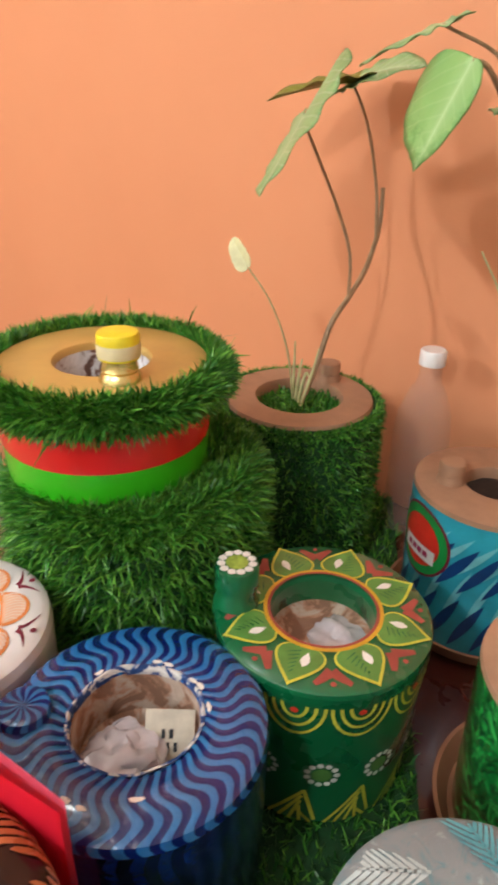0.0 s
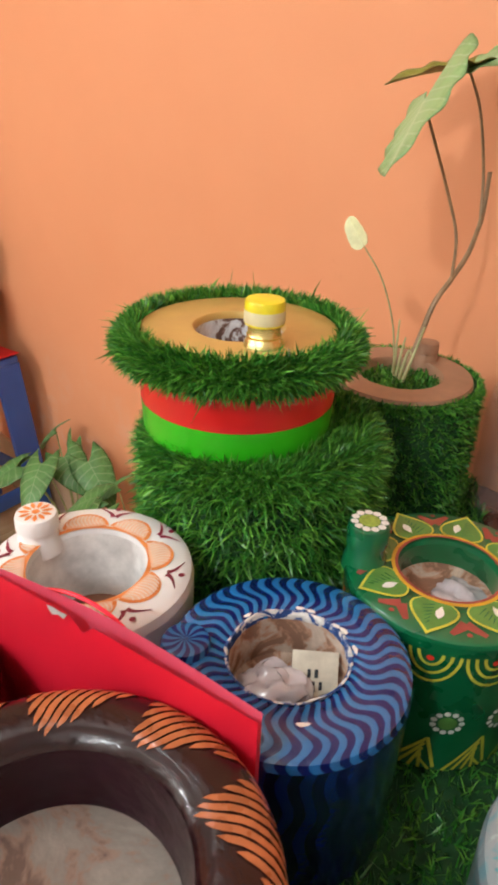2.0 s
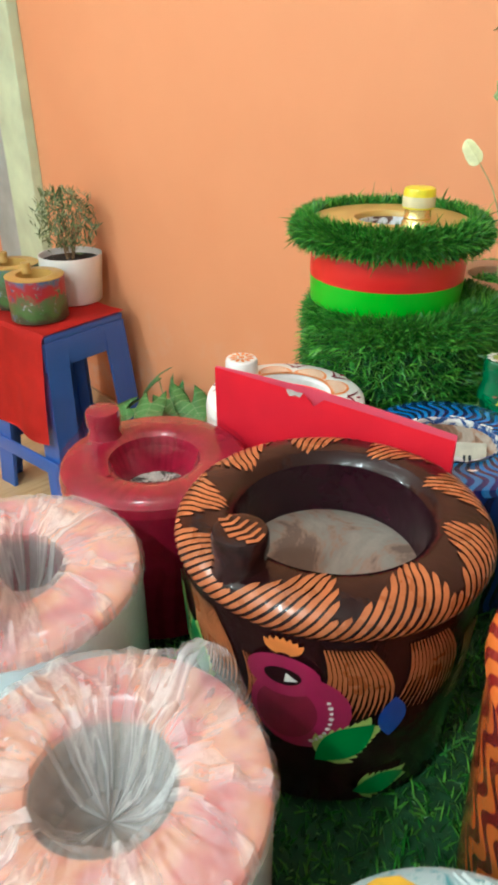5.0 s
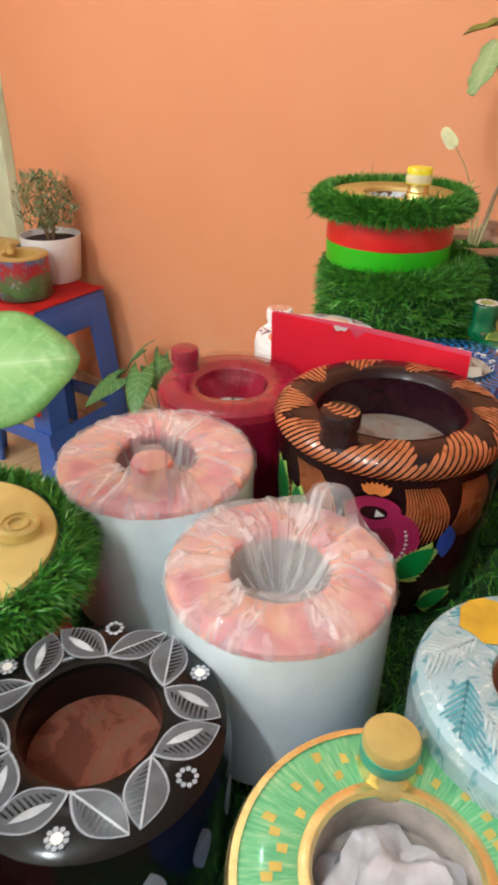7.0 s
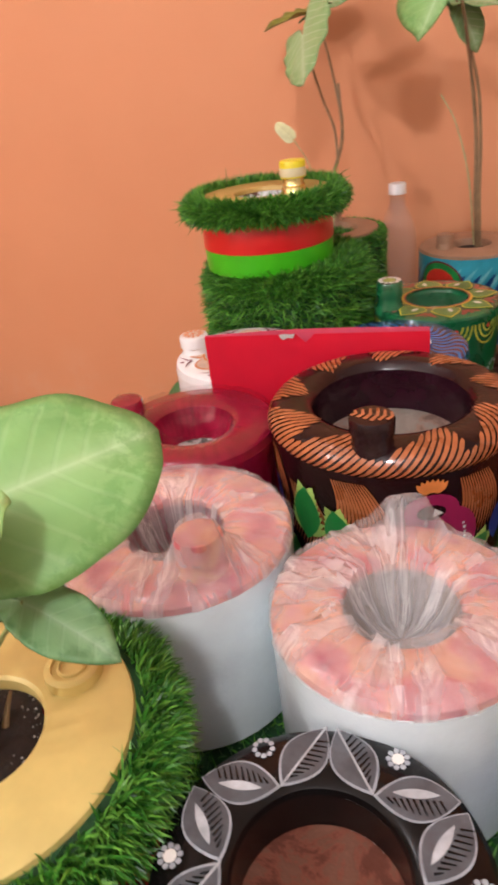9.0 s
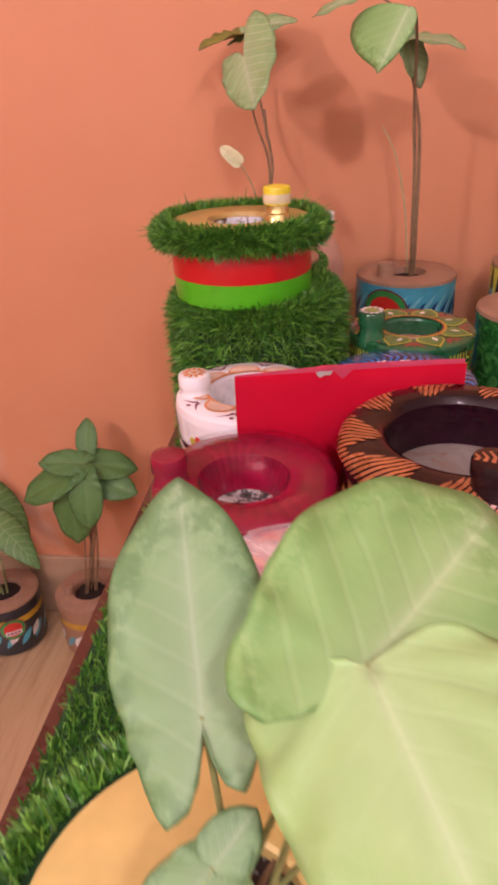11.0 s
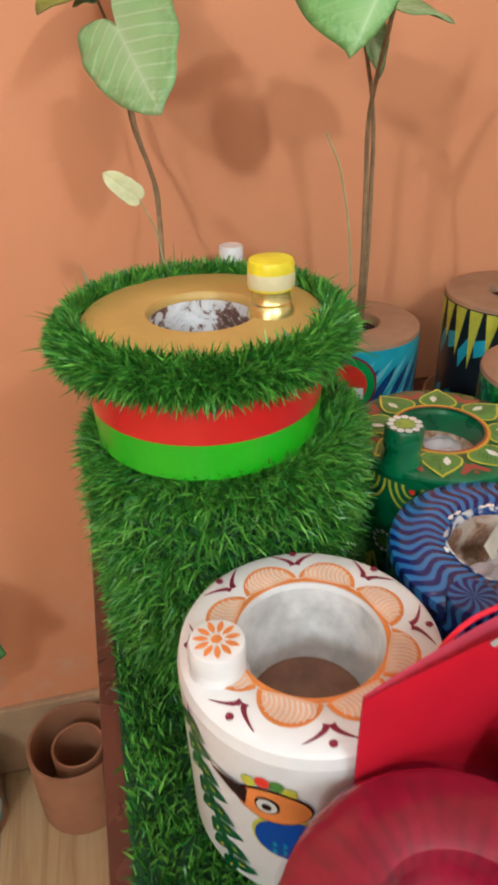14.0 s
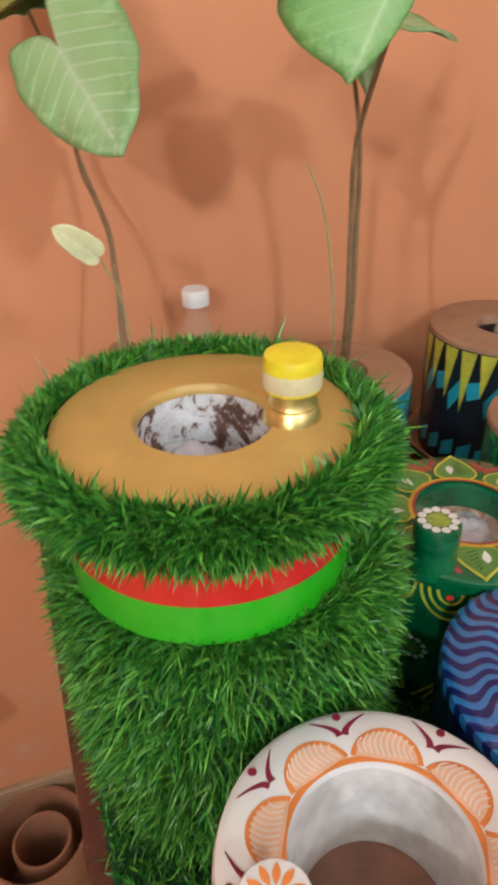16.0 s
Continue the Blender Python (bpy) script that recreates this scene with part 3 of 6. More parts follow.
def stroke(line, w0, w1=None):
    """A brush stroke along a line of points, with a width at each end."""
    w1 = w0 if w1 is None else w1
    left, right = [], []
    for i, (x, y) in enumerate(line):
        ax, ay = line[max(i - 1, 0)]
        bx, by = line[min(i + 1, len(line) - 1)]
        d = math.hypot(bx - ax, by - ay) or 1
        k = i / (len(line) - 1)
        w = (w0 + (w1 - w0) * k) / 2
        nx, ny = -(by - ay) / d * w, (bx - ax) / d * w
        left.append((x + nx, y + ny)), right.append((x - nx, y - ny))
    return left + right[::-1]


def quads(poly):
    """A stroke's outline as a chain of small four-cornered pieces."""
    n = len(poly) // 2
    L, Rr = poly[:n], poly[n:][::-1]
    return [[L[i], Rr[i], Rr[i + 1], L[i + 1]] for i in range(n - 1)]


# white pot with orange scallops
white_pot = pot_shell("painted_pot", -0.497, 0.115, 0.081, 0.880, 0.045, M["white"], M["white"], "white painted round pot with orange petals and maroon dots", inner=M["inner_white"], depth=0.062, bottom_mat=M["inner_brown"], foot=0.86)
white_pot.scale[2] = 1.025
neck_and_cap(white_pot, -0.058, -0.009, 0.140, 0.0170, 0.026, M["white"], M["white"])
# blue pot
blue_pot = pot_shell("painted_pot", -0.334, 0.166, 0.083, 0.878, 0.040, M["blue_side_shaded"], M["blue"], "glossy blue pot painted with light blue waves", inner=M["inner_tan"], depth=0.040, round_=0.006, bottom_mat=M["inner_tan"])
neck_and_cap(blue_pot, -0.052, -0.046, 0.134, 0.017, 0.015, M["blue_cap"], M["blue_cap"])
# green pot
green_pot = pot_shell("painted_pot", -0.308, 0.322, 0.081, 0.880, 0.039, M["green"], M["green"], "bottle green pot painted with leafy petals and yellow rings", inner=M["green"], depth=0.024, taper=0.9, bottom_mat=M["inner_tan"], round_=0.003)
neck_and_cap(green_pot, -0.054, -0.037, 0.1455, 0.0165, 0.034, M["green"], M["green"], 0.02)


# big brown pot with a swollen rim
def rim_pot(name, x, y, top, label, mats, R, body_r, hole, depth, group="painted pots on the table"):
    H = top - TABLE
    pot = thing(name, (x, y, TABLE), label, "pot", group)
    part("body", lathe([(0, 0), (body_r * 0.93 - 0.004, 0), (body_r * 0.93, 0.004), (body_r, H - 0.024), (R - 0.003, H - 0.021)], 80), mats[0], pot)
    rim = [(R - 0.003, H - 0.021), (R, H - 0.016), (R - 0.001, H - 0.010), (R - 0.005, H - 0.0045), (R - 0.012, H - 0.001), (hole + 0.010, H), (hole + 0.004, H - 0.002), (hole, H - 0.008)]
    part("rim", lathe(rim, 80), mats[1], pot)
    part("inner_wall", lathe([(hole, H - 0.008), (hole * 0.985, H - depth * 0.5), (hole * 0.94, H - depth)], 56), mats[2], pot)
    part("inner_floor", lathe([(hole * 0.94, H - depth), (hole * 0.5, H - depth + 0.004), (0, H - depth - 0.002)], 48), mats[3], pot)
    return pot


def lacquer(name, colour, lump=45, rough=0.16, coat=0.6, strokes=0.0):
    """Thick uneven varnish over brushed paint, with faint strokes fanning out from the middle."""
    n = Nodes(name)
    a, r, z = n.polar()
    lumps, fine = n.noise(lump, 3, 0.55), n.noise(lump * 9, 4)
    fan = n.math("SINE", n.math("ADD", n.math("ADD", n.math("MULTIPLY", a, 34.0), n.math("MULTIPLY", r, 70.0)), n.math("MULTIPLY", n.noise(16, 3), 9.0)))
    patch = n.ramp(n.noise(24, 2), [(0.42, (0, 0, 0)), (0.58, (1, 1, 1))])
    dark = n.math("MULTIPLY", n.math("MULTIPLY", n.ramp(fan, [(0.0, (0, 0, 0)), (0.7, (1, 1, 1))]), patch), strokes)
    col = n.mix(dark, n.ramp(lumps, [(0.3, shade(colour, 0.8)), (0.7, shade(colour, 1.25))]), shade(colour, 0.28))
    n.bump(n.math("ADD", lumps, n.math("MULTIPLY", fine, 0.12)), 0.55, 0.004)
    return n.done(col, rough, 0, coat, 0.35)


M["brown_lacquer"] = lacquer("dark_brown_lacquer", (0.017, 0.005, 0.006), 46, 0.10, 0.15)
M["purple_inside"] = lacquer("dark_purple_lacquer", (0.020, 0.004, 0.009), 60, 0.14, 0.1)
brown_pot = rim_pot("painted_pot", -0.298, -0.032, 0.914, "large dark brown pot brushed with burnt orange leaves", (M["brown_lacquer"], M["brown_lacquer"], M["purple_inside"], M["two_tone"]), 0.107, 0.104, 0.066, 0.047)
neck_and_cap(brown_pot, 0.003, -0.085, 0.1725, 0.0175, 0.029, M["brown_lacquer"], M["brown_lacquer"], 0.014)
orange_pot = rim_pot("painted_pot", -0.066, -0.012, 0.924, "large pot painted with dark red and orange waves", (M["orange_wave"], M["orange_wave"], M["maroon_paint"], M["inner_grey"]), 0.109, 0.106, 0.066, 0.055)

# maroon pot under cling film
M["maroon_top"] = lacquer("maroon_varnish_with_faint_strokes", (0.27, 0.007, 0.030), 38, 0.14, 0.8, 0.28)
maroon_pot = pot_shell("wrapped_pot", -0.484, -0.054, 0.081, 0.880, 0.037, M["maroon_top"], M["maroon_top"], "glossy maroon pot wrapped in clear plastic film", inner=M["maroon_top"], depth=0.034, taper=0.92, bottom_mat=flaky("crumpled_grey_paper", (0.045, 0.045, 0.04), (0.58, 0.57, 0.52), 60, 0.50), lip=0.009, foot=0.78)
neck_and_cap(maroon_pot, -0.061, -0.012, 0.1425, 0.0155, 0.028, M["maroon_top"], M["maroon_top"], 0.016)


# pots packed in milky plastic bags
def pink_top():
    n = Nodes("pink_orange_mottled_paint")
    a, r, z = n.polar()
    mot = n.noise(26, 3, 0.55, distortion=0.3)
    col = n.ramp(mot, [(0.30, (0.42, 0.05, 0.09)), (0.43, (0.60, 0.16, 0.17)), (0.56, (0.74, 0.36, 0.22)), (0.70, (0.62, 0.22, 0.24))])
    n.bump(mot, 0.4, 0.002)
    return n.done(col, 0.3, 0, 0.5)


M["pink_top"] = pink_top()
wrap_a = pot_shell("wrapped_pot", -0.423, -0.211, 0.087, 0.880, 0.036, M["wrap_side"], M["pink_top"], "pink pot packed in a milky plastic bag with its cap showing", inner=M["maroon_paint"], depth=0.06, taper=0.99, round_=0.004)
neck_and_cap(wrap_a, 0.040, -0.036, 0.144, 0.017, 0.030, M["pink_top"], M["pink_top"], 0.02)
wrap_b = pot_shell("wrapped_pot", -0.250, -0.242, 0.082, 0.875, 0.036, M["wrap_side"], M["pink_top"], "pink pot packed in a crumpled milky plastic bag", inner=M["inner_grey"], depth=0.06, taper=0.99, round_=0.004)

# black pot
black_pot = pot_shell("painted_pot", -0.257, -0.402, 0.083, 0.854, 0.041, M["black"], M["black"], "glossy black pot painted with white and grey leaves", inner=M["black"], depth=0.03, round_=0.012, bottom_mat=flaky("brown_card_floor", (0.11, 0.034, 0.020), (0.19, 0.080, 0.050), 14))
neck_and_cap(black_pot, -0.042, -0.054, 0.113, 0.017, 0.0115, M["black"], M["black"])


# green and gold pot
def streak_green():
    n = Nodes("streaky_green_paint")
    a, r, z = n.polar()
    comb = n.add("ShaderNodeCombineXYZ", X=n.math("MULTIPLY", a, 9.0), Y=n.math("MULTIPLY", r, 14.0), Z=0.0)
    s = n.noise(3.0, 5, 0.7, comb.outputs[0])
    col = n.ramp(s, [(0.3, (0.06, 0.30, 0.12)), (0.5, (0.14, 0.45, 0.20)), (0.7, (0.40, 0.60, 0.30))])
    n.bump(s, 0.3, 0.001)
    return n.done(col, 0.35, 0, 0.5)


M["streak_green"] = streak_green()
gy_pot = pot_shell("painted_pot", -0.080, -0.349, 0.084, 0.847, 0.042, M["royal"], M["streak_green"], "green pot with gold edges and gold dabs", inner=M["inner_grey"], depth=0.03, round_=0.006)
M["teal_band"] = plain("teal_paint", (0.04, 0.36, 0.25), 0.35, 0.4)
n_gy = neck_and_cap(gy_pot, -0.036, 0.046, 0.112, 0.0160, 0.034, M["gold_metal"], plain("old_gold_cap", (0.52, 0.39, 0.12), 0.4, 0.1, 0.2), 0.012)
n_gy.scale[2] = 0.76
part("collar", lathe([(0.0157, 0.012), (0.0165, 0.013), (0.0165, 0.0245), (0.0157, 0.0248)], 28), M["teal_band"], n_gy)
part("gold_rim", lathe([(0.0845, 0.100), (0.0843, 0.108), (0.082, 0.1125), (0.078, 0.1128)], 72), M["gold_metal"], gy_pot)
part("gold_lip", lathe([(0.0485, 0.1126), (0.046, 0.1134), (0.043, 0.1134), (0.0412, 0.110)], 56), M["gold_metal"], gy_pot)


# palm-leaf pots
def palm_paint(name, ground, light, dark):
    n = Nodes(name)
    a, r, z = n.polar()
    comb = n.add("ShaderNodeCombineXYZ", X=n.math("MULTIPLY", a, 2.2), Y=n.math("MULTIPLY", r, 30.0), Z=n.math("MULTIPLY", z, 20.0))
    s = n.noise(2.4, 5, 0.6, comb.outputs[0], 1.2)
    col = n.ramp(s, [(0.36, dark), (0.46, ground), (0.58, ground), (0.66, light)])
    n.bump(s, 0.25, 0.001)
    return n.done(col, 0.35, 0, 0.5)


M["palm_a"] = palm_paint("light_blue_palm_paint", (0.36, 0.50, 0.54), (0.70, 0.74, 0.70), (0.07, 0.28, 0.34))
M["palm_b"] = palm_paint("grey_palm_paint", (0.22, 0.27, 0.29), (0.32, 0.40, 0.43), (0.14, 0.26, 0.30))
palm_a = pot_shell("painted_pot", -0.066, -0.208, 0.081, 0.872, 0.034, M["palm_a"], M["palm_a"], "light blue pot painted with palm leaves and a mustard patch", inner=M["clay"], depth=0.05, bottom_mat=M["inner_brown"])
palm_b = pot_shell("painted_pot", -0.110, 0.187, 0.081, 0.872, 0.034, M["palm_b"], M["palm_b"], "grey pot painted with teal palm leaves and mustard leaves", inner=M["clay"], depth=0.05, bottom_mat=M["inner_brown"])
M["sun_yellow"] = plain("sun_yellow_enamel", (0.84, 0.66, 0.10), 0.3, 0.4)
# yellow pot with red lines, nearest the table's front edge
yellow_pot = pot_shell("painted_pot", -0.236, -0.578, 0.083, 0.855, 0.036, M["red"], M["sun_yellow"], "yellow pot with red painted lines", inner=M["red"], depth=0.04)


# ---- grass covered pots ----
def turf_round(parent, name, rows, count, length, width, rng, spread=0.45, droop=0.35):
    """Blades over a turned form, given as (radius, height, outward, upward) rows from below to above."""
    rows = np.array(rows, float)
    t = rng.uniform(0, len(rows) - 1, count)
    i = np.minimum(t.astype(int), len(rows) - 2)
    k = (t - i)[:, None]
    row = rows[i] * (1 - k) + rows[i + 1] * k
    a = rng.uniform(0, TAU, count)
    ca, sa = np.cos(a), np.sin(a)
    roots = np.stack([row[:, 0] * ca, row[:, 0] * sa, row[:, 1]], 1)
    ways = np.stack([row[:, 2] * ca, row[:, 2] * sa, row[:, 3]], 1)
    v, f = blades(roots, ways, length, width, rng, spread, droop)
    return raw_part(name, v, f, M["blade"], parent, kind="stuff")


# wide turf pot below, watermelon pot above
under_pot = thing("grass_pot", (-0.508, 0.312, TABLE), "wide pot covered in artificial grass under the watermelon pot", "pot")
part("core", lathe([(0, 0), (0.103, 0), (0.106, 0.01), (0.106, 0.178), (0.100, 0.194), (0, 0.199)], 56), M["turf"], under_pot)
turf_round(under_pot, "grass_cover", [(0.106, 0.0, 1, 0.1), (0.106, 0.09, 1, 0.1), (0.106, 0.178, 1, 0.5), (0.098, 0.196, 0.6, 1), (0.09, 0.199, 0.5, 1), (0.065, 0.199, 0.3, 1), (0.04, 0.199, 0.1, 1)], 46000, 0.0200, 0.00085, rng, 0.75, 0.12)

melon_pot = thing("watermelon_pot", (-0.523, 0.294, TABLE + 0.202), "red and lime pot with gold top and grass brim", "pot")
MZ = 1.028 - (TABLE + 0.202)
part("green_band", lathe([(0, 0), (0.080, 0), (0.084, 0.003), (0.0855, 0.031)], 72), M["green_film"], melon_pot, "lime green glossy band")
part("red_band", lathe([(0.0855, 0.0310), (0.0857, 0.032), (0.0857, MZ - 0.018), (0.080, MZ - 0.010)], 72), M["red_film"], melon_pot, "red glossy band")
part("brim_backing", lathe([(0.080, MZ - 0.020), (0.098, MZ - 0.017), (0.100, MZ - 0.008), (0.084, MZ - 0.003)], 64), M["turf"], melon_pot)
part("gold_top", lathe([(0.086, MZ - 0.006), (0.0845, MZ - 0.001), (0.082, MZ), (0.040, MZ), (0.038, MZ - 0.002), (0.0375, MZ - 0.006)], 72), M["gold"], melon_pot, "matt gold top ring")
part("inner_wall", lathe([(0.0375, MZ - 0.006), (0.036, MZ - 0.045)], 48), M["flakes"], melon_pot)
part("inner_floor", lathe([(0.036, MZ - 0.045), (0, MZ - 0.043)], 40), M["inner_brown"], melon_pot)
turf_round(melon_pot, "grass_brim", [(0.092, MZ - 0.020, 1, -0.25), (0.099, MZ - 0.014, 1, 0.05), (0.098, MZ - 0.008, 1, 0.4), (0.090, MZ - 0.003, 0.8, 0.8), (0.087, MZ - 0.002, 0.6, 1.0)], 22000, 0.0155, 0.00085, rng, 0.62, 0.04)
turf_round(melon_pot, "stray_grass", [(0.096, MZ - 0.018, 1, -0.2), (0.099, MZ - 0.010, 1, 0.3), (0.088, MZ - 0.002, 0.5, 1.0)], 160, 0.030, 0.0009, rng, 0.5, 0.1)
nk = part("neck", lathe([(0.017, -0.002), (0.0155, 0.004), (0.0135, 0.007), (0.0142, 0.009), (0.0132, 0.011), (0.0130, 0.018)], 28), M["gold_metal"], melon_pot, at=(0.046, -0.017, MZ))
cap = part("cap", lathe([(0.0135, 0.0175), (0.0158, 0.018), (0.0160, 0.0345), (0.0150, 0.0370), (0.012, 0.0378), (0, 0.0378)], 36), M["yellow"], nk, "yellow screw cap")
part("cap_band", lathe([(0.01615, 0.0195), (0.0163, 0.020), (0.0163, 0.029), (0.01615, 0.0295)], 36), M["cream"], cap)

# turf pot with the tall plant
plant_pot = thing("grass_planter", (-0.515, 0.545, TABLE), "planter covered in artificial grass with a brown card top", "planter")
PH = 0.921 - TABLE
part("core", lathe([(0, 0), (0.088, 0), (0.090, 0.006), (0.090, PH - 0.006), (0.082, PH - 0.004)], 56), M["turf"], plant_pot)
part("card_top", lathe([(0.083, PH - 0.005), (0.081, PH), (0.049, PH), (0.047, PH - 0.003), (0.047, PH - 0.020)], 64), M["kraft"], plant_pot, "brown card top ring")
part("inner_floor", lathe([(0.047, PH - 0.018), (0, PH - 0.016)], 40), M["turf"], plant_pot)
turf_round(plant_pot, "grass_cover", [(0.090, 0.0, 1, 0.0), (0.090, PH * 0.5, 1, 0.1), (0.090, PH - 0.012, 1, 0.4), (0.087, PH - 0.005, 0.6, 1)], 14000, 0.0095, 0.0009, rng, 0.7, 0.1)
turf_round(plant_pot, "grass_filling", [(0.003, PH - 0.016, 0.1, 1), (0.045, PH - 0.017, 0.1, 1)], 1500, 0.018, 0.0010, rng)
neck_and_cap(plant_pot, -0.005, 0.060, PH, 0.0135, 0.022, M["kraft"], M["kraft"])

# gold pot with the near plant
gold_pot = thing("grass_planter", (-0.452, -0.400, TABLE), "gold-topped red planter with a wide artificial grass collar", "planter")
GH = 0.874 - TABLE
part("red_band", lathe([(0, 0), (0.083, 0), (0.086, 0.003), (0.088, GH - 0.02)], 72), M["red_film"], gold_pot, "red glossy band")
part("collar_backing", lathe([(0.086, GH - 0.030), (0.104, GH - 0.026), (0.106, GH - 0.012), (0.088, GH - 0.004)], 64), M["turf"], gold_pot)
part("gold_top", lathe([(0.089, GH - 0.006), (0.0875, GH - 0.001), (0.085, GH), (0.040, GH), (0.038, GH - 0.002), (0.038, GH - 0.012)], 72), M["gold_pale"], gold_pot, "pale gold top ring")
part("soil", lathe([(0.038, GH - 0.010), (0.03, GH - 0.006), (0.015, GH - 0.004), (0, GH - 0.006)], 40, wobble=0.1), M["soil"], gold_pot)
turf_round(gold_pot, "grass_collar", [(0.100, GH - 0.032, 1, -0.3), (0.105, GH - 0.020, 1, 0.0), (0.104, GH - 0.010, 1, 0.45), (0.092, GH - 0.004, 0.75, 0.9)], 13000, 0.018, 0.0008, rng, 0.55, 0.12)
crumbs = random.Random(21)
lv, lf = [], []
for k in range(150):
    ca, cr, cs = crumbs.uniform(0, TAU), 0.036 * math.sqrt(crumbs.random()), crumbs.uniform(0.0005, 0.0014)
    cx, cy, q = cr * math.cos(ca), cr * math.sin(ca), len(lv)
    for d in ((1, 0, 0), (-0.5, 0.9, 0), (-0.6, -0.8, 0), (0.1, 0.1, 1.0)):
        lv.append((cx + cs * d[0] * crumbs.uniform(0.6, 1.6), cy + cs * d[1] * crumbs.uniform(0.6, 1.6), GH - 0.0062 + cs * d[2]))
    lf += [(q, q + 1, q + 3), (q + 1, q + 2, q + 3), (q + 2, q, q + 3)]
raw_part("soil_crumbs", lv, lf, blade_mat("pale_and_dark_crumbs", (0.03, 0.02, 0.014), (0.08, 0.055, 0.04), (0.55, 0.52, 0.47)), gold_pot, kind="stuff")
part("neck_plug", lathe([(0.017, 0), (0.0165, 0.007), (0.014, 0.0085), (0.0125, 0.0085), (0.0120, 0.0065), (0.009, 0.0065), (0.0085, 0.008), (0.0075, 0.0083), (0.007, 0.006), (0, 0.006)], 32), M["gold_pale"], gold_pot, at=(0.031, 0.052, GH - 0.0005))


# ---- plants ----
def leaf_mesh(length, width, droop=0.3, back=0.35, fold=0.15, n=24, m=8, curl=0.0, crinkle=1.0):
    """An arrowhead leaf along +x from its stalk, with basal lobes; gives vertices, faces and shape coordinates."""
    v, f, uv = [], [], []
    for i in range(n + 1):
        u = i / n
        half = width * (math.sin(math.pi * min(1.0, (u * 0.88 + 0.12)) ** 0.72) ** 0.85) if u < 1 else 0.0
        for j in range(-m, m + 1):
            s = j / m
            x = length * u - back * length * abs(s) ** 1.4 * (1 - u) ** 1.6
            y = half * s
            z = -droop * length * u ** 2 + fold * half * abs(s) - 0.25 * half * s * s * (0.5 + droop)
            y *= 1 + 0.010 * crinkle * math.sin(31 * u + 2 * s) * abs(s) ** 4
            z += crinkle * 0.016 * width * math.sin(34 * u + 3 * s) * abs(s) ** 3
            z += 0.010 * math.sin(9 * u + 2.2 * s) * half * 3 * abs(s) + curl * half * s
            v.append((x, y, z)), uv.append((u, s * 0.5 + 0.5))
    w = 2 * m + 1
    for i in range(n):
        for j in range(w - 1):
            f.append((i * w + j, i * w + j + 1, (i + 1) * w + j + 1, (i + 1) * w + j))
    return v, f, uv


def leaf(plant, at, tip, face, length, width, material, droop=0.25, back=0.35, fold=0.15, label=""):
    """A leaf whose stalk ends at `at`, pointing towards tip, its upper side turned to face."""
    x = (Vector(tip) - Vector(at)).normalized()
    z = (Vector(face) - Vector(face).dot(x) * x).normalized()
    y = z.cross(x)
    m = Matrix((x, y, z)).transposed().to_4x4()
    m.translation = at
    v, f, uv = leaf_mesh(length, width, droop, back, fold)
    ob = raw_part("leaf", v, f, material, plant, label, True, m, uvs=uv)
    mod = ob.modifiers.new("thickness", "SOLIDIFY")
    mod.thickness = 0.0007
    return ob


def fan_leaf_mat(name, base, pale, rim, veins=0.5):
    """A soft leaf: pale along the midrib and the side veins, darker mottling towards the margin."""
    n = Nodes(name)
    shape = n.add("ShaderNodeUVMap")
    shape.uv_map = "shape"
    edge = n.add("ShaderNodeUVMap")
    edge.uv_map = "edge"
    sx = n.add("ShaderNodeSeparateXYZ", Vector=shape.outputs[0])
    ex = n.add("ShaderNodeSeparateXYZ", Vector=edge.outputs[0])
    x, y = sx.outputs[0], sx.outputs[1]
    k = ex.outputs[0]
    side = n.math("ABSOLUTE", y)
    slant = n.math("ADD", n.math("SUBTRACT", x, n.math("MULTIPLY", side, 0.75)), n.math("MULTIPLY", n.noise(25, 2), 0.05))
    ribs = n.ramp(n.math("SINE", n.math("MULTIPLY", slant, 42.0)), [(0.72, (0, 0, 0)), (1.0, (1, 1, 1))])
    mid = n.ramp(side, [(0.0, (1, 1, 1)), (0.016, (0.55, 0.55, 0.55)), (0.05, (0.25, 0.25, 0.25)), (0.20, (0, 0, 0))])
    mott = n.ramp(n.noise(120, 4, 0.65, distortion=0.3), [(0.42, (0, 0, 0)), (0.56, (1, 1, 1))])
    near_edge = n.ramp(n.math("ADD", k, n.math("MULTIPLY", n.noise(22, 2), 0.3)), [(0.82, (0, 0, 0)), (1.12, (1, 1, 1))])
    col = n.mix(n.noise(30, 3), shade(base, 0.88), shade(base, 1.14))
    col = n.mix(n.math("MULTIPLY", ribs, veins), col, pale)
    col = n.mix(n.math("MULTIPLY", mid, 0.8), col, pale)
    col = n.mix(n.math("MULTIPLY", n.math("MULTIPLY", mott, near_edge), 0.48), col, rim)
    col = n.mix(n.ramp(k, [(0.955, (0, 0, 0)), (1.0, (0.7, 0.7, 0.7))]), col, rim)
    n.bump(n.math("ADD", n.math("MULTIPLY", ribs, -0.14), n.math("MULTIPLY", n.noise(60, 3), 0.6)), 0.3, 0.002)
    return n.done(col, 0.45, 0, 0.0, 0.4)


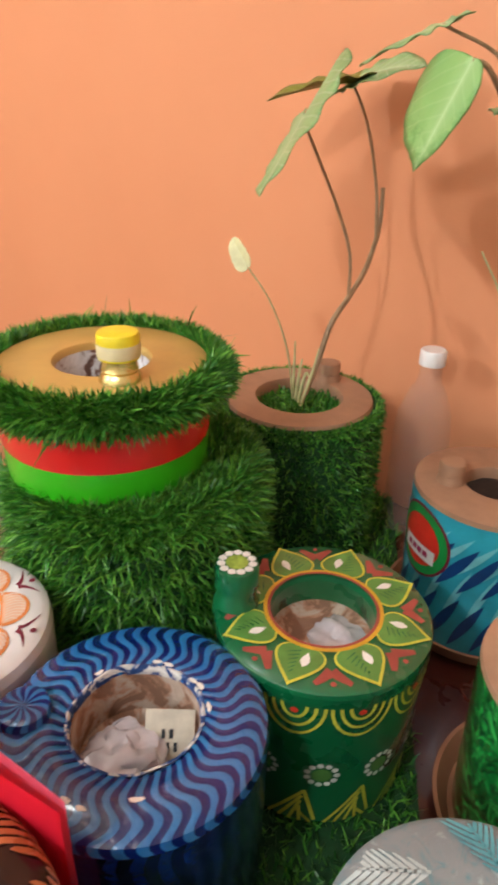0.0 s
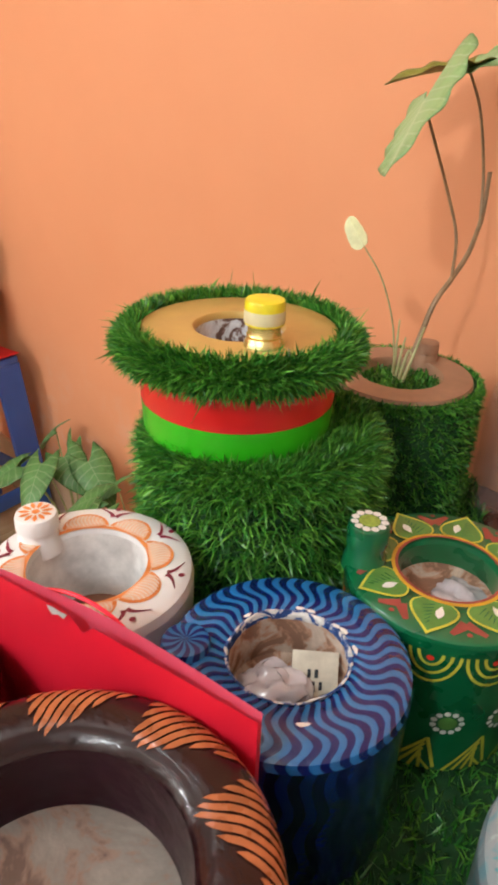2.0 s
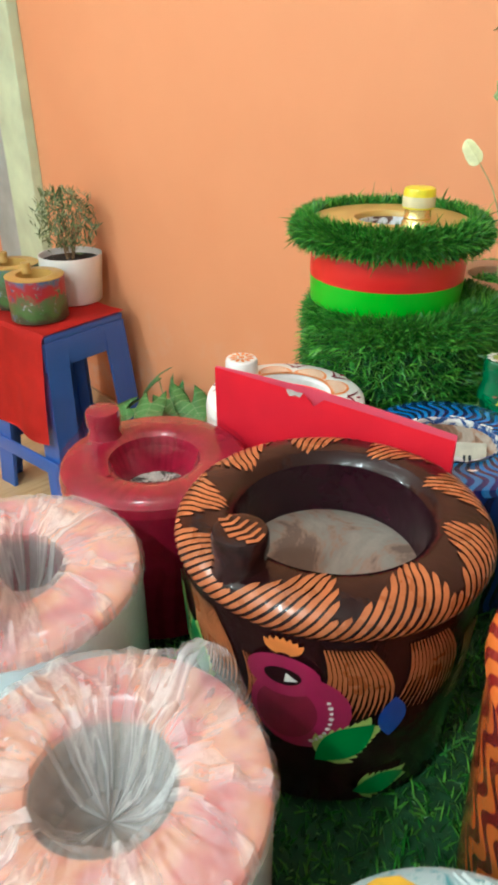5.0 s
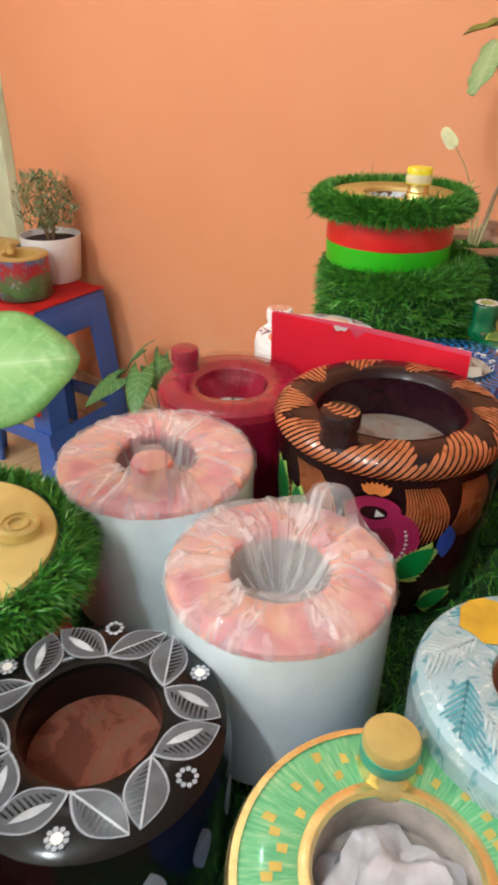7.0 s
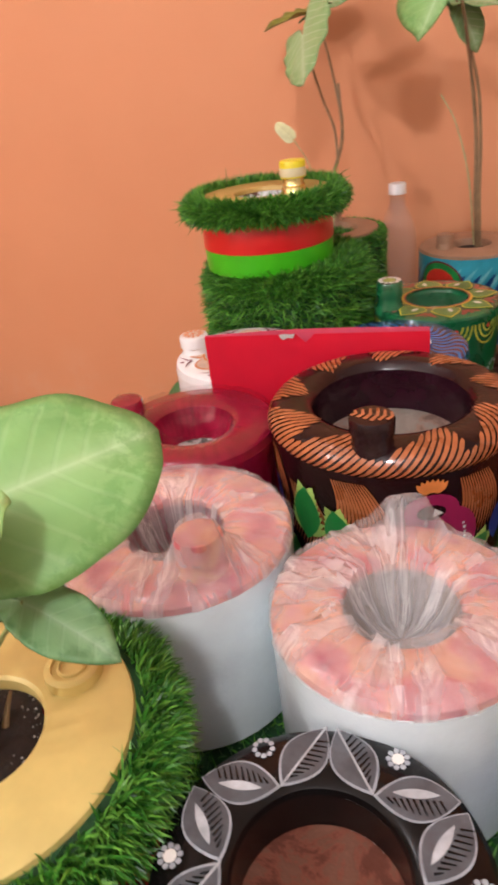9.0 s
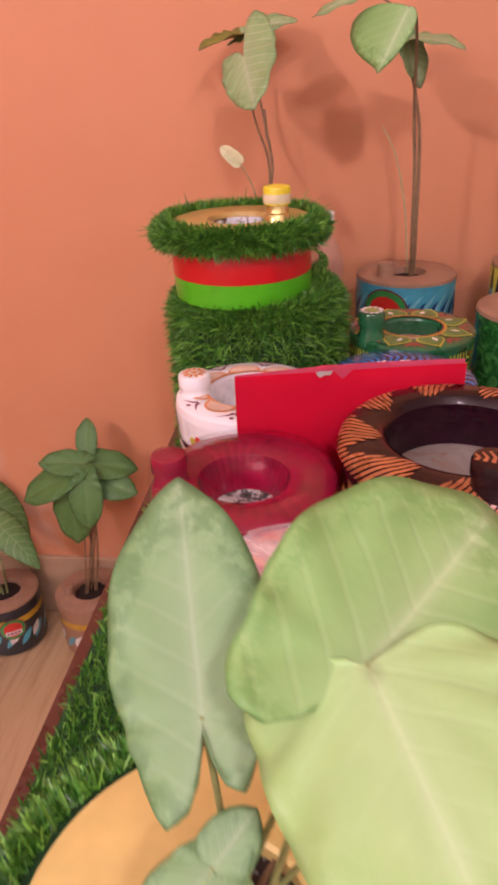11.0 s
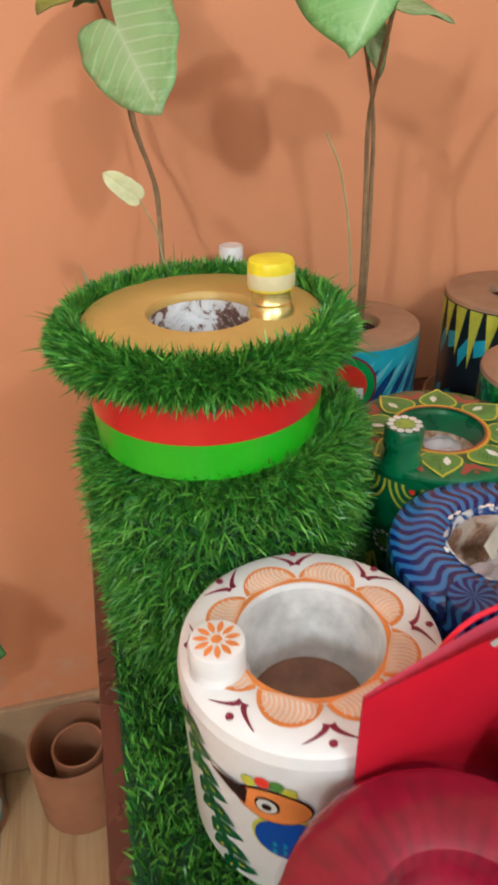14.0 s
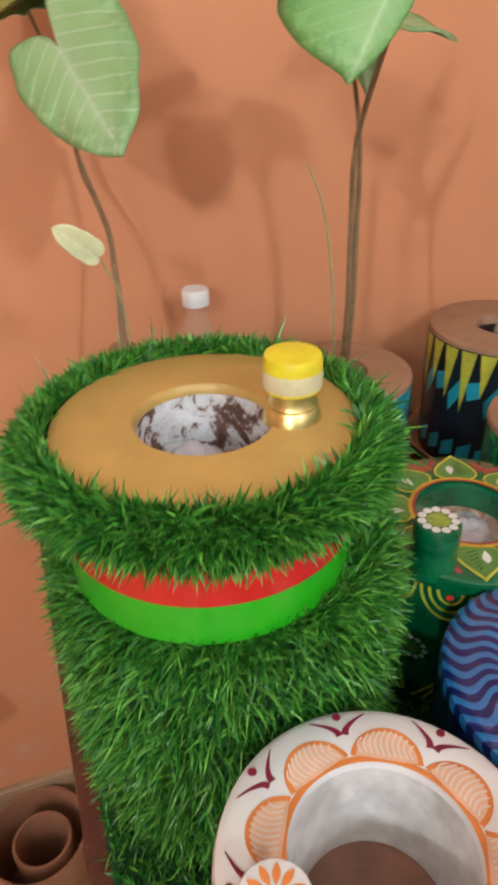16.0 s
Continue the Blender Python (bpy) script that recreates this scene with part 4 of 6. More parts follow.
def fan_leaf(plant, base, tip, face, outline, material, droop=0.08, cup=0.10, ripple=0.02, left=1.0, right=1.0, label="", other=None):
    """A leaf from its stalk joint to its tip; outline gives (degrees off the tip's line, reach as a share of the length), other the same for its second half."""
    base, tip = Vector(base), Vector(tip)
    x = (tip - base)
    L = x.length
    x.normalize()
    z = (Vector(face) - Vector(face).dot(x) * x).normalized()
    m = Matrix((x, z.cross(x), z)).transposed().to_4x4()
    m.translation = base
    n_a, n_k = 48, 9
    v, f, shape, edge = [(0, 0, 0)], [], [(0, 0)], [(0, 0)]
    for i in range(-n_a, n_a + 1):
        half = other if other and i < 0 else outline
        deg, reach = [p[0] for p in half], [p[1] for p in half]
        th = deg[-1] * (abs(i) / n_a) ** 1.35
        rho = float(np.interp(th, deg, reach)) * (1.0 if i == 0 else left if i > 0 else right)
        a = radians(th) * (1 if i >= 0 else -1)
        for j in range(1, n_k + 1):
            k = j / n_k
            px, py = rho * k * math.cos(a), rho * k * math.sin(a)
            wav = ripple * k ** 3 * math.sin(0.62 * i) * min(1.0, abs(i) / 6)
            pz = cup * abs(py) - droop * px * abs(px) - 0.35 * py * py + wav
            v.append((L * px, L * py, L * pz)), shape.append((px, py)), edge.append((k, th / 180))
    for i in range(2 * n_a):
        p, q = 1 + i * n_k, 1 + (i + 1) * n_k
        f.append((0, p, q))
        f += [(p + j, p + j + 1, q + j + 1, q + j) for j in range(n_k - 1)]
    ob = raw_part("leaf", v, f, material, plant, label, True, m, uvs=shape)
    layer = ob.data.uv_layers.new(name="edge")
    idx = np.empty(len(ob.data.loops), dtype=np.int32)
    ob.data.loops.foreach_get("vertex_index", idx)
    layer.data.foreach_set("uv", np.asarray(edge, dtype=np.float32)[idx].ravel())
    mod = ob.modifiers.new("thickness", "SOLIDIFY")
    mod.thickness = 0.0007
    return ob


BROAD = ((0, 1.0), (6, 0.965), (12, 0.93), (25, 0.82), (42, 0.67), (58, 0.56), (75, 0.46), (93, 0.40), (115, 0.38), (135, 0.42), (150, 0.44), (162, 0.37), (172, 0.18), (177, 0.05))
HEART = ((0, 1.0), (7, 0.95), (15, 0.89), (28, 0.78), (45, 0.64), (60, 0.54), (75, 0.47), (90, 0.36), (102, 0.22), (112, 0.08))
LOBED = ((0, 1.0), (7, 0.94), (15, 0.87), (28, 0.75), (45, 0.60), (60, 0.52), (75, 0.47), (92, 0.46), (102, 0.44), (112, 0.30), (122, 0.08))
ARROW = ((0, 1.0), (6, 0.93), (14, 0.84), (25, 0.70), (36, 0.57), (50, 0.45), (66, 0.36), (90, 0.29), (115, 0.28), (140, 0.33), (156, 0.38), (167, 0.30), (175, 0.08))
SLIM = tuple((d, q * (1 - 0.22 * math.sin(radians(min(d, 90))))) for d, q in ARROW)
M["leaf_fresh"] = fan_leaf_mat("fresh_light_green_leaf", (0.235, 0.455, 0.145), (0.50, 0.68, 0.36), (0.11, 0.28, 0.06), 0.14)
M["leaf_young"] = fan_leaf_mat("pale_yellow_green_leaf", (0.315, 0.525, 0.195), (0.45, 0.63, 0.34), (0.26, 0.46, 0.13), 0.10)
M["leaf_grey"] = fan_leaf_mat("grey_green_mottled_leaf", (0.185, 0.345, 0.145), (0.33, 0.48, 0.28), (0.06, 0.17, 0.05), 0.16)
M["leaf_wall"] = fan_leaf_mat("mid_green_veined_leaf", (0.26, 0.42, 0.175), (0.46, 0.57, 0.37), (0.15, 0.29, 0.10), 0.5)


def stalk(plant, pts, r0, r1, material, name="stem"):
    line = bend(pts, 6)
    rad = [r0 + (r1 - r0) * i / (len(line) - 1) for i in range(len(line))]
    return part(name, tube(line, rad, 7), material, plant)


# tall plant in the turf pot (points from the plant's foot)
o = Vector((-0.515, 0.545, 0.905))
plant_a = thing("syngonium_plant", o, "tall thin syngonium plant with pale arrowhead leaves", "plant")


def rel(*p, base=None):
    return Vector(p) - (base or o)


stalk(plant_a, [rel(-0.518, 0.548, 0.900), rel(-0.521, 0.582, 0.945), rel(-0.518, 0.600, 0.990), rel(-0.515, 0.625, 1.016), rel(-0.513, 0.649, 1.042), rel(-0.519, 0.676, 1.072)], 0.0036, 0.0027, M["stem"])
stalk(plant_a, [rel(-0.519, 0.676, 1.072), rel(-0.525, 0.690, 1.092), rel(-0.528, 0.694, 1.126)], 0.0030, 0.0024, M["stem"])
stalk(plant_a, [rel(-0.515, 0.625, 1.016), rel(-0.519, 0.626, 1.063), rel(-0.534, 0.618, 1.109), rel(-0.541, 0.588, 1.160), rel(-0.543, 0.561, 1.197)], 0.0019, 0.0015, M["stem"], "petiole")
stalk(plant_a, [rel(-0.519, 0.676, 1.072), rel(-0.531, 0.684, 1.127), rel(-0.542, 0.672, 1.190), rel(-0.555, 0.657, 1.229)], 0.0019, 0.0015, M["stem"], "petiole")
stalk(plant_a, [rel(-0.520, 0.542, 0.905), rel(-0.523, 0.530, 0.975), rel(-0.530, 0.508, 1.03), rel(-0.545, 0.489, 1.066)], 0.0011, 0.0007, M["shoot"], "petiole")
for k in range(4):
    stalk(plant_a, [rel(-0.526 + 0.006 * k, 0.548 - 0.004 * k, 0.905), rel(-0.528 + 0.008 * k, 0.550, 0.945), rel(-0.530 + 0.011 * k, 0.552, 0.978 - 0.018 * (k % 3))], 0.0024, 0.0008, M["shoot"], "shoot")
fan_leaf(plant_a, rel(-0.543, 0.560, 1.198), rel(-0.520, 0.475, 1.136), (-0.52, -0.80, 0.42), ((0, 1.0), (6, 0.94), (15, 0.85), (28, 0.72), (42, 0.63), (60, 0.55), (85, 0.50), (112, 0.52), (135, 0.64), (152, 0.72), (164, 0.58), (173, 0.22), (177, 0.05)), M["leaf_wall"], 0.0, 0.10, other=((0, 1.0), (6, 0.92), (15, 0.80), (28, 0.64), (42, 0.53), (60, 0.45), (85, 0.41), (112, 0.42), (135, 0.42), (150, 0.34), (164, 0.20), (175, 0.05)))
M["leaf_olive"] = fan_leaf_mat("olive_curled_leaf", (0.19, 0.22, 0.03), (0.32, 0.34, 0.08), (0.17, 0.12, 0.03), 0.3)
fan_leaf(plant_a, rel(-0.556, 0.655, 1.230), rel(-0.612, 0.584, 1.220), (-0.12, -0.20, 1), ((0, 1.0), (8, 0.86), (18, 0.66), (35, 0.50), (60, 0.38), (95, 0.36), (130, 0.45), (152, 0.52), (168, 0.30), (177, 0.05)), M["leaf_olive"], 0.10, 0.35)
fan_leaf(plant_a, rel(-0.552, 0.662, 1.232), rel(-0.478, 0.648, 1.262), (0.05, -0.45, 0.9), ARROW, M["leaf_wall"], 0.25, 0.2)
fan_leaf(plant_a, rel(-0.545, 0.489, 1.066), rel(-0.574, 0.497, 1.089), (0.1, -0.95, 0.25), ((0, 1.0), (6, 0.93), (14, 0.80), (25, 0.56), (45, 0.36), (80, 0.24), (110, 0.16), (140, 0.06)), plain("whitish_yellow_bud", (0.62, 0.62, 0.36), 0.45, vary=0.2, scale=50), 0.0, 0.7, 0.0, label="small pale rolled leaf bud")

# planters with card tops along the wall
def foil(name, ground, light, scale):
    n = Nodes(name)
    s = n.noise(scale, 6, 0.75, distortion=1.0)
    col = n.ramp(s, [(0.34, shade(ground, 0.25)), (0.5, ground), (0.64, light)])
    n.bump(s, 0.7, 0.003)
    return n.done(col, 0.25, 0.0, 0.6)


M["leaf_print"] = foil("green_grass_print", (0.015, 0.20, 0.035), (0.10, 0.55, 0.12), 60)
M["teal_print"] = plain("turquoise_print", (0.05, 0.42, 0.55), 0.3, 0.6)
M["dark_print"] = plain("black_print", (0.012, 0.02, 0.03), 0.3, 0.6)
M["navy"] = plain("dark_blue_print", (0.012, 0.06, 0.22), 0.3, 0.6)


def card_planter(x, y, top, R, side_mat, label, cap_xy, base=TABLE, hole=0.03, cap_r=0.013, saucer=True):
    H = top - base
    pot = thing("planter", (x, y, base), label, "planter", "card-topped planters")
    part("body", lathe([(0, 0.006), (R * 0.95, 0.006), (R * 0.96, 0.01), (R, H - 0.006)], 64), side_mat, pot)
    part("card_top", lathe([(R, H - 0.0058), (R - 0.001, H - 0.001), (R - 0.003, H), (hole + 0.002, H), (hole, H - 0.003), (hole, H - 0.02)], 64), M["kraft"], pot, "brown card top ring")
    part("soil", lathe([(hole, H - 0.012), (hole * 0.6, H - 0.008), (0, H - 0.009)], 36, wobble=0.15), M["soil"], pot)
    if cap_xy:
        neck_and_cap(pot, cap_xy[0], cap_xy[1], H, cap_r, 0.022, M["kraft"], M["kraft"])
    if saucer:
        s = [(0, 0.0), (R * 1.02, 0.0), (R * 1.14, 0.016), (R * 1.16, 0.020), (R * 1.12, 0.020), (R * 1.0, 0.0055), (0, 0.0055)]
        part("saucer", lathe(s, 56), M["clay"], pot, "brown clay saucer", at=(0, 0, 0.0))
    return pot


TW = TABLE - 0.012
teal_planter = card_planter(-0.292, 0.582, 0.885, 0.080, M["teal_print"], "turquoise leaf-printed planter with a brown card top", (-0.036, -0.028), TW)
striped_planter = card_planter(-0.068, 0.598, 0.896, 0.085, M["dark_print"], "black, blue and lime zigzag planter with a card top", (0.055, 0.02), TW)
leaf_planter = card_planter(-0.128, 0.400, 0.882, 0.083, M["leaf_print"], "green grass-printed planter with a brown card top", (0.045, 0.030), TW)

# tall plant in the turquoise planter
o = Vector((-0.285, 0.590, 0.878))
plant_b = thing("syngonium_plant", o, "syngonium plant with long stalks and pale leaves", "plant")
stalk(plant_b, [rel(-0.283, 0.592, 0.872), rel(-0.288, 0.576, 0.958), rel(-0.291, 0.573, 1.04), rel(-0.299, 0.556, 1.12), rel(-0.308, 0.495, 1.205), rel(-0.315, 0.468, 1.236), rel(-0.3245, 0.4595, 1.2425)], 0.0034, 0.0016, M["stem"], "petiole")
stalk(plant_b, [rel(-0.279, 0.592, 0.872), rel(-0.283, 0.576, 0.958), rel(-0.285, 0.573, 1.04), rel(-0.293, 0.562, 1.12), rel(-0.318, 0.545, 1.205)], 0.0034, 0.0018, M["stem"], "petiole")
fan_leaf(plant_b, rel(-0.324, 0.459, 1.243), rel(-0.359, 0.461, 1.172), (-0.38, -0.90, 0.17), ((0, 1.0), (4, 0.88), (10, 0.74), (18, 0.58), (30, 0.42), (55, 0.26), (90, 0.13), (120, 0.03)), M["leaf_fresh"], 0.0, 0.0, 0.006, other=((0, 1.0), (5, 0.955), (12, 0.95), (22, 0.98), (36, 1.04), (50, 1.09), (60, 1.04), (69, 0.86), (77, 0.50), (84, 0.05)))
fan_leaf(plant_b, rel(-0.318, 0.545, 1.210), rel(-0.285, 0.535, 1.158), (0.5, -0.8, 0.3), ARROW, M["leaf_wall"], 0.3, 0.3)
fan_leaf(plant_b, rel(-0.318, 0.545, 1.212), rel(-0.245, 0.500, 1.212), (0.2, -0.3, 1), ARROW, M["leaf_wall"], 0.2, 0.2)
stalk(plant_b, [rel(-0.318, 0.545, 1.205), rel(-0.335, 0.525, 1.245), rel(-0.372, 0.500, 1.266)], 0.0016, 0.0012, M["stem"], "petiole")
fan_leaf(plant_b, rel(-0.372, 0.500, 1.266), rel(-0.446, 0.503, 1.247), (-0.1, -0.3, 0.95), SLIM, M["leaf_wall"], 0.1)
stalk(plant_b, [rel(-0.288, 0.60, 0.872), rel(-0.30, 0.59, 0.98), rel(-0.32, 0.575, 1.06), rel(-0.342, 0.564, 1.103)], 0.0014, 0.0008, M["shoot"], "shoot")

# cane plants in the two planters further along
M["dry"] = plain("dry_brown_sheath", (0.085, 0.035, 0.022), 0.7, vary=0.4, scale=80)
M["cane"] = plain("pale_green_grey_cane", (0.42, 0.40, 0.24), 0.55, vary=0.3, scale=70)
BLADE = ((0, 1.0), (3, 0.92), (7, 0.72), (13, 0.46), (22, 0.28), (40, 0.15), (80, 0.07), (120, 0.04))


def cane_plant(at, crown, label, leaves, seed):
    """A thin cane with a dry sheath round its top and a few narrow leaves (turn, rise, length)."""
    r = random.Random(seed)
    p = thing("potted_plant", at, label, "plant")
    end = Vector(crown) - Vector(at)
    stalk(p, [(0, 0, -0.006), end * 0.5 + Vector((0.004, 0.0, 0)), end], 0.0038, 0.0030, M["cane"])
    stalk(p, [end * 0.80 + Vector((0.0008, 0, 0)), end * 0.92, end * 1.10], 0.0046, 0.0022, M["dry"], "dry_sheath")
    for turn, rise, ln in leaves:
        d = Vector((math.cos(radians(turn)), math.sin(radians(turn)), rise))
        up = Vector((-math.cos(radians(turn)), -math.sin(radians(turn)), 1.3)) + Vector((0, -0.8, 0))
        foot = end * r.uniform(0.98, 1.12)
        fan_leaf(p, foot, foot + d.normalized() * ln, up, BLADE, M["leaf_wall"], 0.35, 0.5, 0.006)
    for turn in (150, 205):
        d = Vector((math.cos(radians(turn)), math.sin(radians(turn)), 0.35)) * 0.035
        stalk(p, [end, end + d * 0.6 + Vector((0, 0, 0.006)), end + d], 0.0016, 0.0007, M["dry"], "dry_stub")
    return p


cane_plant((-0.075, 0.598, 0.889), (-0.094, 0.548, 1.090), "young cane plant with narrow leaves and a dry sheath", ((172, 1.3, 0.060), (196, 3.0, 0.075), (20, 3.6, 0.085), (-60, 2.2, 0.055)), 3)
cane_plant((-0.128, 0.402, 0.875), (-0.118, 0.410, 1.200), "thin pale cane plant with a few leaves on top", ((180, 0.8, 0.080), (-40, 1.4, 0.090), (60, 1.8, 0.090), (250, 2.2, 0.080)), 5)


# plant in the gold pot, close to the path
o = Vector((-0.452, -0.400, 0.868))
plant_near = thing("syngonium_plant", o, "syngonium plant with large light green leaves", "plant")
NEAR = [
    # stalk joint, tip, upper side, outline, material, droop, outline of the other half
    ((-0.401, -0.404, 1.029), (-0.347, -0.322, 1.033), (0.15, -0.60, 0.75), BROAD, "leaf_fresh", 0.04, BROAD),
    ((-0.400, -0.407, 1.035), (-0.374, -0.485, 1.031), (-0.25, -0.22, 0.95), HEART, "leaf_young", 0.06, LOBED),
    ((-0.453, -0.392, 0.991), (-0.473, -0.316, 1.040), (0.0, -0.62, 0.68), ARROW, "leaf_grey", 0.03, SLIM),
    ((-0.448, -0.422, 0.954), (-0.474, -0.452, 0.944), (-0.1, -0.4, 1), ARROW, "leaf_grey", 0.2, None),
    ((-0.447, -0.421, 0.955), (-0.434, -0.408, 0.967), (0.1, -0.5, 0.8), HEART, "leaf_grey", 0.2, None),
    ((-0.447, -0.424, 0.953), (-0.432, -0.437, 0.944), (0.1, -0.4, 1), HEART, "leaf_young", 0.2, None),
    ((-0.378, -0.402, 0.988), (-0.330, -0.412, 0.988), (0.1, -0.3, 1), SLIM, "leaf_grey", 0.3, None),
]
feet = random.Random(17)
for at, tip, face, shape, mt, dr, half in NEAR:
    foot = Vector((feet.uniform(-0.012, 0.012), feet.uniform(-0.012, 0.012), -0.004))
    end = rel(*at)
    stalk(plant_near, [foot, foot.lerp(end, 0.5) + Vector((0, 0, 0.012)), end], 0.0017, 0.0011, M["stem_green"], "petiole")
    fan_leaf(plant_near, end, rel(*tip), face, shape, M[mt], dr, other=half)
for k in range(5):
    foot = Vector((feet.uniform(-0.014, 0.014), feet.uniform(-0.012, 0.012), -0.004))
    stalk(plant_near, [foot, foot * 1.3 + Vector((0.002, 0.0, 0.018)), foot * 1.7 + Vector((0.004, -0.002, feet.uniform(0.028, 0.045)))], 0.0024, 0.0010, M["stem"], "shoot")


# ---- red paper bag standing between the pots ----
def sheet(a, b, h, dz, sag=0.0, n=24, thick=0.0008, notch=None):
    """An upright sheet of paper from a to b with a slightly uneven top edge."""
    bm = bmesh.new()
    a, b = Vector(a), Vector(b)
    d = (b - a)
    side = Vector((-d.y, d.x, 0)).normalized()
    rows = []
    for i in range(n + 1):
        k = i / n
        p = a.lerp(b, k) + side * sag * math.sin(math.pi * k)
        top = p.z + dz * math.sin(math.pi * k)
        if notch and notch[0] < k < notch[1]:
            top -= notch[2] * math.sin(math.pi * (k - notch[0]) / (notch[1] - notch[0])) ** 0.5
        col = []
        for j in range(7):
            q = j / 6
            col.append(bm.verts.new((p.x + side.x * 0.0008 * math.sin(5 * q + 4 * k), p.y + side.y * 0.0008 * math.sin(5 * q + 4 * k), top - q * (top - (p.z - h)))))
        rows.append(col)
    for r, s in zip(rows, rows[1:]):
        for j in range(6):
            bm.faces.new((r[j], s[j], s[j + 1], r[j + 1]))
    bmesh.ops.solidify(bm, geom=bm.faces[:], thickness=thick)
    return bm


bag = thing("paper_bag", (-0.392, 0.056, TABLE), "flat bright red paper bag standing between the pots", "paper bag")
bo = Vector((-0.392, 0.056, TABLE))
part("front_sheet", sheet(Vector((-0.500, 0.0275, 0.934)) - bo, Vector((-0.282, 0.083, 0.927)) - bo, 0.196, 0.0, 0.0, notch=(0.42, 0.50, 0.009)), M["card_red"], bag)
part("back_sheet", sheet(Vector((-0.500, 0.0292, 0.935)) - bo, Vector((-0.283, 0.087, 0.930)) - bo, 0.198, 0.0, 0.007), M["card_pink"], bag, "pink-red rear sheet")
part("string_handle", tube(bend([Vector((-0.462, 0.040, 0.915)) - bo, Vector((-0.450, 0.052, 0.924)) - bo, Vector((-0.425, 0.064, 0.929)) - bo, Vector((-0.392, 0.072, 0.926)) - bo, Vector((-0.362, 0.076, 0.910)) - bo], 6), 0.0015, 6), M["card_red"], bag)
torn = bmesh.new()
ring = [torn.verts.new((x, 0.0, z)) for x, z in ((-0.008, 0.0016), (-0.003, 0.0022), (0.004, 0.0014), (0.009, 0.0020), (0.006, -0.0030), (0.001, -0.0022), (-0.004, -0.0044), (-0.007, -0.0012))]
torn.faces.new(ring)
bmesh.ops.solidify(torn, geom=torn.faces[:], thickness=0.0018)
part("torn_patch", torn, M["white_paint"], bag, "torn white paper patch", at=pose(-0.418 - bo.x, 0.0475 - bo.y, 0.9305 - bo.z, 0, 0, 14.3), smooth=False)


# ---- bottle ----
def glassy(name):
    n = Nodes(name)
    n.bump(n.noise(20, 2), 0.2, 0.002)
    return n.done((0.80, 0.78, 0.76), 0.03, 0, 0.5, 1.0, 0.10)


M["bottle"] = glassy("clear_plastic_bottle")
bottle = thing("plastic_bottle", (-0.425, 0.672, TABLE - 0.006), "clear plastic bottle with a white screw cap", "bottle")
bz = 0.966 - (TABLE - 0.006)
shell = [(0, 0.004), (0.020, 0.002), (0.031, 0.004), (0.034, 0.012), (0.034, 0.06), (0.0325, 0.075), (0.034, 0.09), (0.034, 0.135), (0.031, 0.160), (0.022, 0.185), (0.0135, 0.200), (0.0125, bz - 0.018)]
part("body", lathe(shell, 48), M["bottle"], bottle)
part("cap", lathe([(0.0128, bz - 0.018), (0.0150, bz - 0.0175), (0.0150, bz - 0.002), (0.0135, bz), (0, bz)], 36), M["white_plastic"], bottle, "white screw cap")


# ---- stool with its red cloth ----
STOOL = pose(-1.881, 0.51, FLOOR, 0, 0, 9.5)
SEAT = 0.535 - FLOOR


def stool(w, d, h):
    st = thing("plastic_stool", STOOL, "blue plastic stool with a red cloth over its seat", "stool")
    part("seat", box(-w, w, -d, d, h - 0.022, h, 0.008), M["stool_blue"], st)
    sp = 0.035
    for sx in (-1, 1):
        for sy in (-1, 1):
            bm = bmesh.new()
            tp, bt = [], []
            for lx, ly in ((0, 0), (-0.074, 0), (-0.074, -0.012), (-0.012, -0.012), (-0.012, -0.074), (0, -0.074)):
                tp.append(bm.verts.new((sx * (w + lx), sy * (d + ly), h - 0.0215)))
                bt.append(bm.verts.new((sx * (w + sp + lx), sy * (d + sp + ly), 0)))
            for i in range(6):
                j = (i + 1) % 6
                bm.faces.new((tp[i], tp[j], bt[j], bt[i]))
            bm.faces.new(tp), bm.faces.new(bt)
            part("leg", bm, M["stool_blue"], st, smooth=False)
    for zz, k, hh in ((0.13, 0.72, 0.05), (h - 0.100, 0.05, 0.080)):
        e = sp * k
        for sx in (-1, 1):
            part("stretcher", box(sx * (w + e) - 0.008, sx * (w + e) - 0.001, -d - e, d + e, zz, zz + hh, 0.003), M["stool_blue"], st)
        for sy in (-1, 1):
            part("stretcher", box(-w - e, w + e, sy * (d + e) - 0.008, sy * (d + e) - 0.001, zz, zz + hh, 0.003), M["stool_blue"], st)
    return st


stool(0.14, 0.14, SEAT)
cloth = thing("red_cloth", STOOL @ pose(0, 0, SEAT + 0.002), "plain red cloth draped over the stool seat", "cloth")
bm = bmesh.new()
grid = []
for i in range(37):
    row = []
    for j in range(21):
        u, w2 = i / 36, j / 20
        run = u * 0.60
        hang = max(0.0, run - 0.29)
        y = 0.145 - run if run < 0.29 else -0.148 - 0.10 * hang
        z = 0.003 if run < 0.29 else 0.003 - hang
        x = -0.155 + 0.298 * w2 - 0.10 * hang * (0.5 - w2)
        y -= (0.020 * math.sin(8 * w2 + 1.5) + 0.012) * min(1.0, hang * 5) * (0.4 + w2 * 0.3)
        row.append(bm.verts.new((x, y, z + 0.0012 * math.sin(14 * w2 + 5 * u))))
    grid.append(row)
for r, s in zip(grid, grid[1:]):
    for j in range(20):
        bm.faces.new((r[j], r[j + 1], s[j + 1], s[j]))
bmesh.ops.solidify(bm, geom=bm.faces[:], thickness=-0.002)
part("sheet", bm, M["cloth_red"], cloth)

